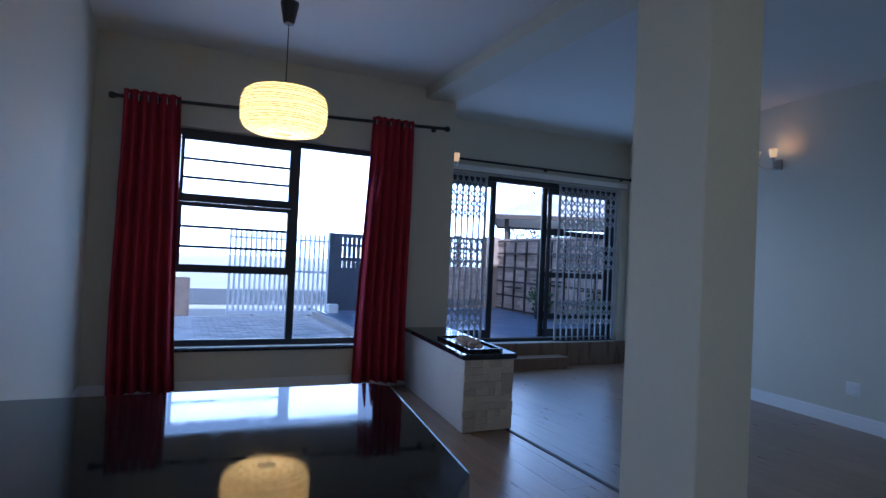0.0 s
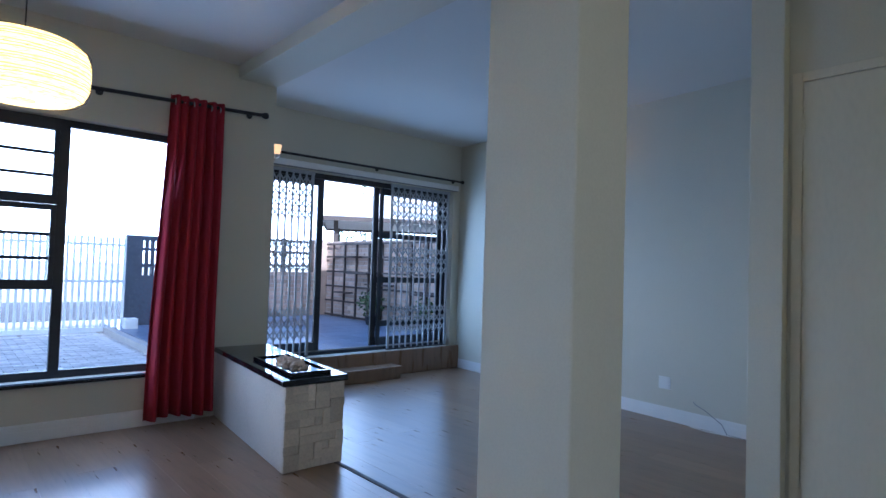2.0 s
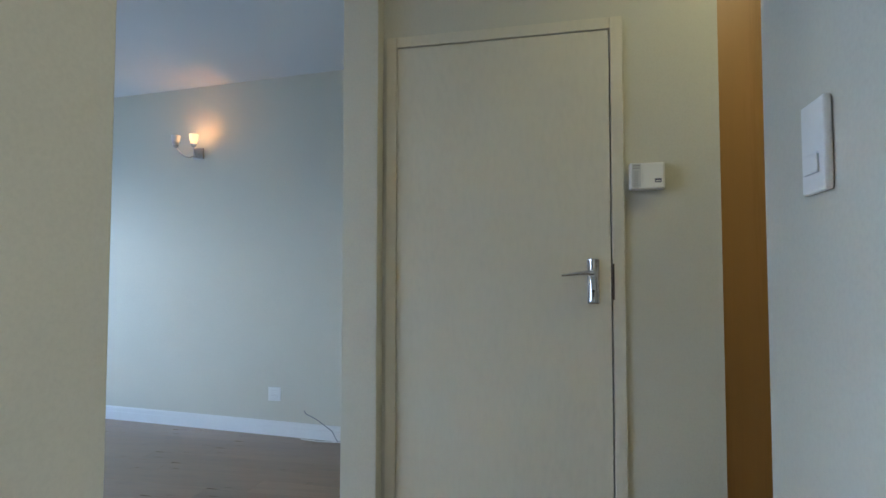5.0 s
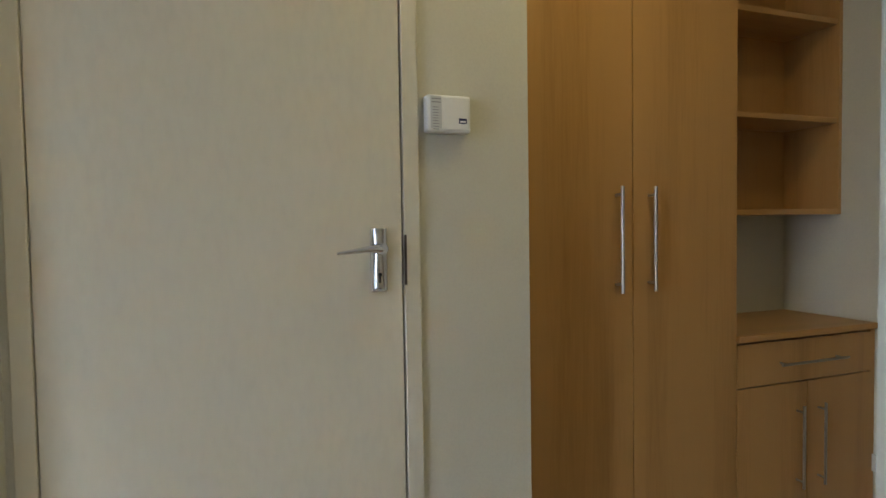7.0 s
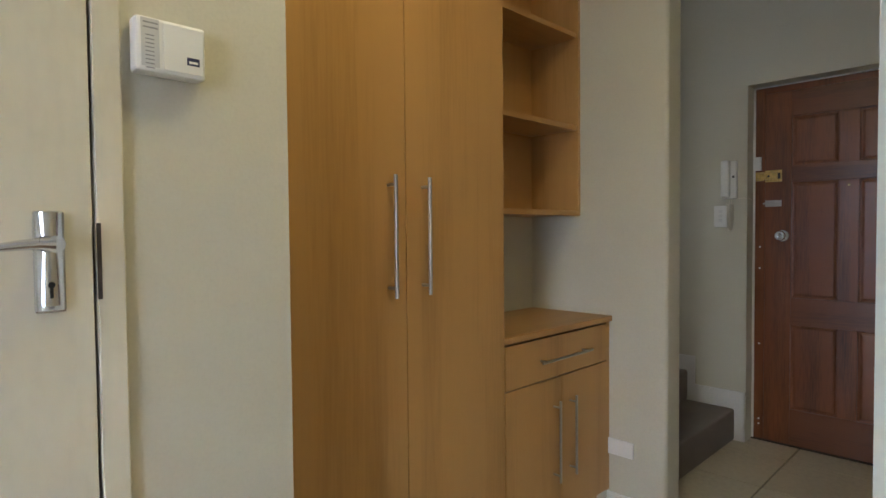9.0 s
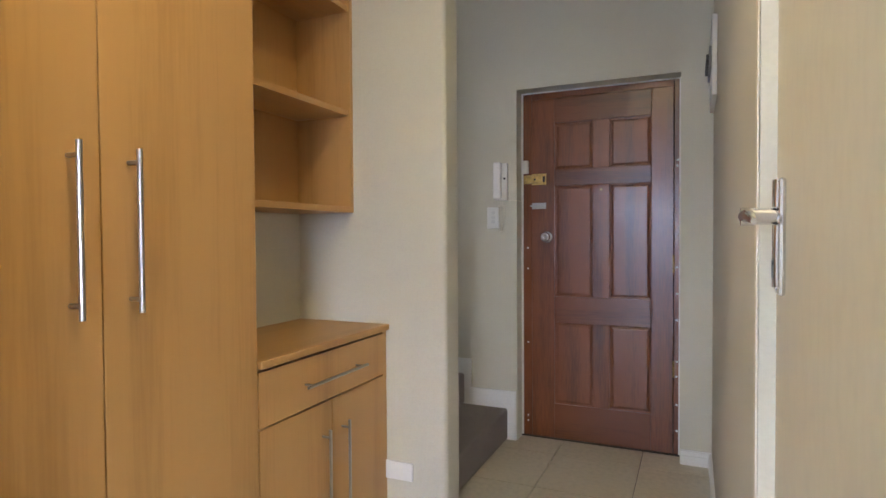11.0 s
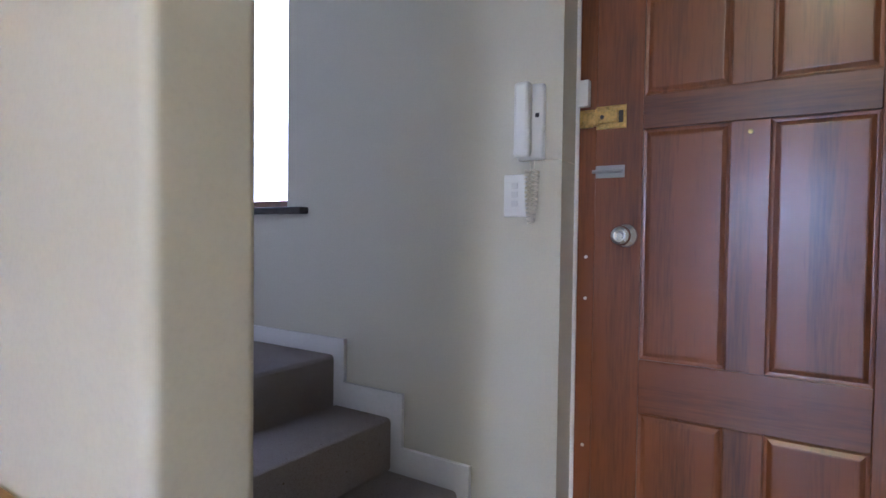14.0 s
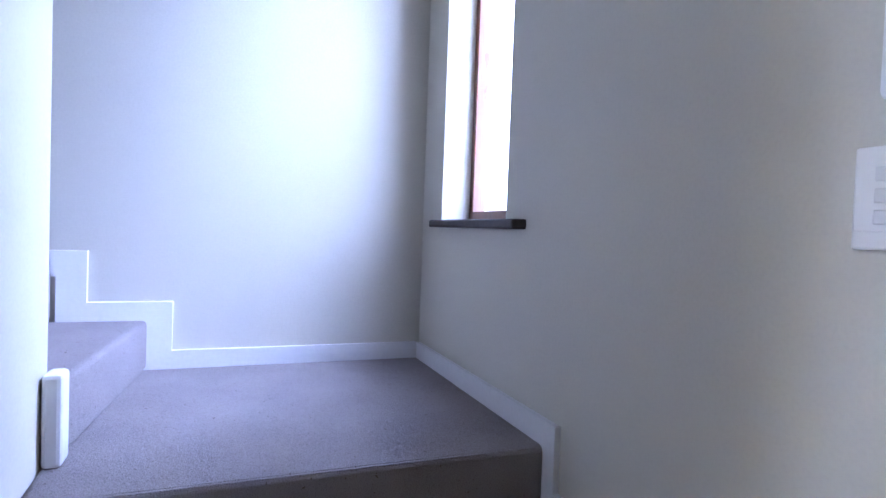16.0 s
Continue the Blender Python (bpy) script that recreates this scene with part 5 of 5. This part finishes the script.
def pavers():
    w, h = 0.2, 0.1
    bm_rest = bmesh.new()
    me = mesh("paver", bx(0.003, w - 0.003, 0.003, h - 0.003, -0.012, 0.004, bevel=0.003), M_paver)
    rnd = random.Random(2)
    j, y = 0, 6.0
    while y < 10.5:
        x = -0.6 - (0.1 if j % 2 else 0)
        while x < 2.25:
            z = rnd.uniform(-0.004, 0.002)
            if 0.3 < x < 2.1 and 7.4 < y < 10.4 and pavers.count < 290:
                ob = new("paver", me)
                ob.parent = drive
                ob.matrix_basis = Matrix.Translation((x, y, z))
                pavers.count += 1
            else:
                box(bm_rest, x + 0.003, x + w - 0.003, y + 0.003, y + h - 0.003, -0.012, z + 0.003)
            x += w
        y += h
        j += 1
    ob = part("paving_bricks", bm_rest, M_paver, drive)
    tagged(ob, "weathered grey-brown paving bricks", "", "", "stuff")


pavers.count = 0
pavers()


def brick_course_wall(name, axis, at, u0, u1, z0, z1, face, label, limit=290):
    """A wall of separate face bricks over a mortar core; face: the side on which bricks show."""
    core = bx(at, at + 0.2, u0, u1, z0 - 0.1, z1) if axis == "x" else bx(u0, u1, at, at + 0.2, z0 - 0.1, z1)
    wall = structure(name, core, M_mortar, label, "wall")
    L0, H0, g = 0.22, 0.073, 0.012
    cache, count = {}, 0
    rest = bmesh.new()
    j, z = 0, z0
    while z < z1 - 0.02:
        u = u0 - (0.11 if j % 2 else 0)
        while u < u1:
            a, b = max(u, u0), min(u + L0, u1)
            if b - a > 0.03:
                hh = min(H0, z1 - z)
                key = (round(b - a, 3), round(hh, 3))
                d = 0.008
                if key not in cache:
                    if axis == "x":
                        cache[key] = mesh("brick", bx(-d, 0.02, 0, b - a, 0, hh, bevel=0.003), M_brick)
                    else:
                        cache[key] = mesh("brick", bx(0, b - a, -d, 0.02, 0, hh, bevel=0.003), M_brick)
                if count < limit:
                    ob = new("brick", cache[key])
                    ob.parent = wall
                    ob.matrix_basis = Matrix.Translation((at, a, z) if axis == "x" else (a, at, z))
                    count += 1
                elif axis == "x":
                    box(rest, at - d, at + 0.02, a, b, z, z + hh)
                else:
                    box(rest, a, b, at - d, at + 0.02, z, z + hh)
            u += L0 + g
        z += H0 + g
        j += 1
    if len(rest.verts):
        tagged(part("brickwork", rest, M_brick, wall), "", "", "", "stuff")
    else:
        rest.free()
    return wall


def garden_frame():
    """Timber grid with shelves against the patio wall."""
    x = 6.79
    t = thing("plant_frame", (x, 9.2, 0.1), "dark timber grid with small shelves on the patio wall", "plant frame")
    y = 6.6
    while y < 11.3:
        part("upright", bx(x - 0.03, x - 0.001, y - 0.02, y + 0.02, 0.1, 1.66), M_darkwood, t)
        y += 0.45
    for z in (0.12, 0.42, 0.73, 1.04, 1.35, 1.62):
        part("slat", bx(x - 0.05, x - 0.031, 6.5, 11.35, z, z + 0.035), M_darkwood, t)
    for y, z, w in ((10.5, 0.62, 0.5), (9.9, 1.02, 0.7), (9.2, 0.82, 0.8), (8.6, 1.30, 0.7), (10.3, 1.36, 0.7), (7.9, 0.7, 0.6), (7.3, 1.1, 0.6)):
        part("shelf", bx(x - 0.22, x - 0.051, y - w / 2, y + w / 2, z, z + 0.025, bevel=0.003), M_darkwood, t)


def leafy(name, centre, size, n, label, seed, stand):
    """A pot plant: a pot, stems and many small leaves."""
    t = thing(name, (centre[0], centre[1], stand), label, "plant")
    rnd = random.Random(seed)
    r = size * 0.32
    part("pot", lathe(bmesh.new(), [(r * 0.75, 0), (r, r * 1.3), (r * 1.08, r * 1.3), (r * 1.08, r * 1.5), (r * 0.9, r * 1.5)], Matrix.Translation((centre[0], centre[1], stand + 0.0005)), 18), M_black, t)
    leaves, stems = bmesh.new(), bmesh.new()
    for i in range(n):
        d = Vector((rnd.gauss(0, 1), rnd.gauss(0, 1), rnd.gauss(0.2, 0.8)))
        d = d.normalized() * size * rnd.uniform(0.2, 1.0)
        p = Vector((centre[0], centre[1], stand + r * 1.5 + size * 0.6)) + Vector((d.x * 0.7, d.y * 0.9, d.z * 0.8))
        m = Matrix.LocRotScale(p, Euler((rnd.uniform(-1.5, 1.5), rnd.uniform(-1.5, 1.5), rnd.random() * 6.28)), (1, 1, 1))
        s = size * rnd.uniform(0.08, 0.16)
        vs = [leaves.verts.new(m @ Vector(c)) for c in ((0, -s, 0), (s * 0.45, 0, s * 0.1), (0, s, 0), (-s * 0.45, 0, s * 0.1))]
        leaves.faces.new(vs)
        if i % 12 == 0:
            rod(stems, (centre[0], centre[1], stand + r * 1.2), p, size * 0.008, 5)
    part("stems", stems, M_darkwood, t)
    part("foliage", leaves, M_greenleaf, t)


garden_frame()
leafy("pot_plant", (6.45, 9.15, 0), 0.35, 260, "trailing green plant in a dark pot on the patio", 4, 0.1)
leafy("pot_plant", (6.5, 7.6, 0), 0.33, 220, "leafy green plant in a dark pot on the patio", 9, 0.1)


def post_and_fence():
    structure("boundary_pillar", bx(6.55, 6.85, 11.4, 11.7, -0.1, 1.74, bevel=0.008), M_brick, "face brick pillar at the corner of the patio", "pillar")
    t = thing("fence", (5.5, 11.5, 1.0), "dark timber fence panels above the low brick wall", "fence")
    for x in (4.4, 5.1, 5.8, 6.45):
        part("post", bx(x - 0.04, x + 0.04, 11.45, 11.55, 1.021, 1.72), M_darkwood, t)
    for z in (1.12, 1.40, 1.64):
        part("rail", bx(4.4, 6.5, 11.555, 11.58, z, z + 0.06), M_darkwood, t)
    for i in range(12):
        x = 4.48 + i * 0.165
        part("slat", bx(x, x + 0.035, 11.585, 11.60, 1.021, 1.70), M_darkwood, t)


def pavilion():
    t = thing("garden_pavilion", (11, 15, 0), "open garden pavilion with a low hipped tile roof", "pavilion")
    x0, x1, y0, y1, ze, zr = 8.05, 18.0, 13.2, 18.0, 2.5, 4.6
    turn = Matrix.Translation((8.05, 14.0, 0)) @ Euler((0, 0, radians(-32))).to_matrix().to_4x4() @ Matrix.Translation((-8.05, -13.2, 0))
    bm = bmesh.new()
    c = [bm.verts.new(p) for p in ((x0, y0, ze), (x1, y0, ze), (x1, y1, ze), (x0, y1, ze), (x0 + 4.0, (y0 + y1) / 2, zr), (x1 - 4.0, (y0 + y1) / 2, zr))]
    low = [bm.verts.new((v.co.x, v.co.y, ze - 0.03)) for v in c[:4]]
    for f in ((c[0], c[1], c[5], c[4]), (c[1], c[2], c[5]), (c[2], c[3], c[4], c[5]), (c[3], c[0], c[4])):
        bm.faces.new(f)
    for i in range(4):
        bm.faces.new((low[i], low[(i + 1) % 4], c[(i + 1) % 4], c[i]))
    bm.faces.new(low[::-1])
    bmesh.ops.recalc_face_normals(bm, faces=bm.faces)
    part("roof", bm, M_roof, t)
    for a in ((x0, x1, y0 - 0.03, y0 - 0.001), (x0, x1, y1 + 0.001, y1 + 0.03)):
        part("fascia", bx(a[0], a[1], a[2], a[3], ze - 0.1, ze + 0.02), M_darkwood, t)
    part("fascia", bx(x0 - 0.03, x0 - 0.001, y0, y1, ze - 0.1, ze + 0.02), M_darkwood, t)
    for x in (x0 + 0.4, x1 - 0.4):
        for y in (y0 + 0.4, y1 - 0.4):
            part("post", bx(x - 0.06, x + 0.06, y - 0.06, y + 0.06, -0.06, ze - 0.031), M_darkwood, t)
    for ob in t.children:
        ob.data.transform(turn)


def tree(x, y, h, seed, label):
    t = thing("tree", (x, y, -0.06), label, "tree", "trees beyond the wall")
    rnd = random.Random(seed)
    limbs, leaves = bmesh.new(), bmesh.new()
    trunk = rod(bmesh.new(), (x, y, -0.06), (x + 0.1, y, h * 0.45), 0.16, 10, 0.1)
    tips = []
    for i in range(9):
        a = rnd.random() * 6.28
        q = Vector((x + math.cos(a) * h * 0.25 * rnd.uniform(0.5, 1), y + math.sin(a) * h * 0.25 * rnd.uniform(0.5, 1), h * rnd.uniform(0.6, 0.95)))
        rod(limbs, (x + 0.08, y, h * rnd.uniform(0.3, 0.45)), q, 0.05, 6, 0.015)
        tips.append(q)
    for q in tips:
        for i in range(150):
            p = q + Vector((rnd.gauss(0, 0.38), rnd.gauss(0, 0.38), rnd.gauss(0, 0.32)))
            m = Matrix.LocRotScale(p, Euler((rnd.uniform(-1.5, 1.5), rnd.uniform(-1.5, 1.5), rnd.random() * 6.28)), (1, 1, 1))
            s = rnd.uniform(0.05, 0.11)
            leaves.faces.new([leaves.verts.new(m @ Vector(c)) for c in ((0, -s, 0), (s * 0.5, 0, 0), (0, s, 0), (-s * 0.5, 0, 0))])
    part("trunk", trunk, M_darkwood, t)
    part("limbs", limbs, M_darkwood, t)
    part("crown", leaves, M_greenleaf, t)


post_and_fence()
pavilion()
tree(15.0, 22.0, 4.3, 1, "leafy green tree behind the garden pavilion")
structure("road", bx(-60, 80, 13.5, 19.0, -0.0595, -0.05), M_road, "asphalt road beyond the driveway gate", "road")

# bright overcast-white sky panel beyond the stair window
M_skyglow = glow("sky_backdrop", (0.72, 0.80, 1.0), 0.5)
structure("backdrop_stair_window", bx(2.6, 6.6, -3.95, -3.9, 0.3, 5.0), M_skyglow, "plain bright sky beyond the stair window", "backdrop")

M_farsky = glow("distant_sky", (0.86, 0.93, 1.0), 1.3)
structure("backdrop_distance", bx(-220, 220, 180, 180.5, -0.4, 70), M_farsky, "plain white hazy sky in the distance", "backdrop")

# boards, tiles and bricks
planks(bpy.data.objects["floor_dining"], -0.55, 2.186, 0.0, W - 0.001, 0.0)
planks(bpy.data.objects["floor_dining"], -0.55, 1.25, -2.6, 0.0, 0.0)
planks(bpy.data.objects["floor_lounge"], 2.216, LX - 0.001, 1.278, SW - 0.062, L)
tiles(bpy.data.objects["floor_hall"], 2.201, 3.32, 0.01, 1.136, 0.0, 0.43, M_tile, 2.04, -2.34, 0.005)
tiles(bpy.data.objects["floor_hall"], HX + 0.001, 3.32, FY - 0.1, 0.01, 0.0, 0.43, M_tile, 2.04, -2.34, 0.005)
brick_course_wall("boundary_wall_east", "x", 6.8, 6.35, 11.4, 0.1, 1.70, -1, "pale face brick wall beside the patio")
brick_course_wall("boundary_wall_north", "y", 11.42, 3.4, 6.55, 0.1, 1.02, -1, "low face brick wall at the end of the patio", 200)
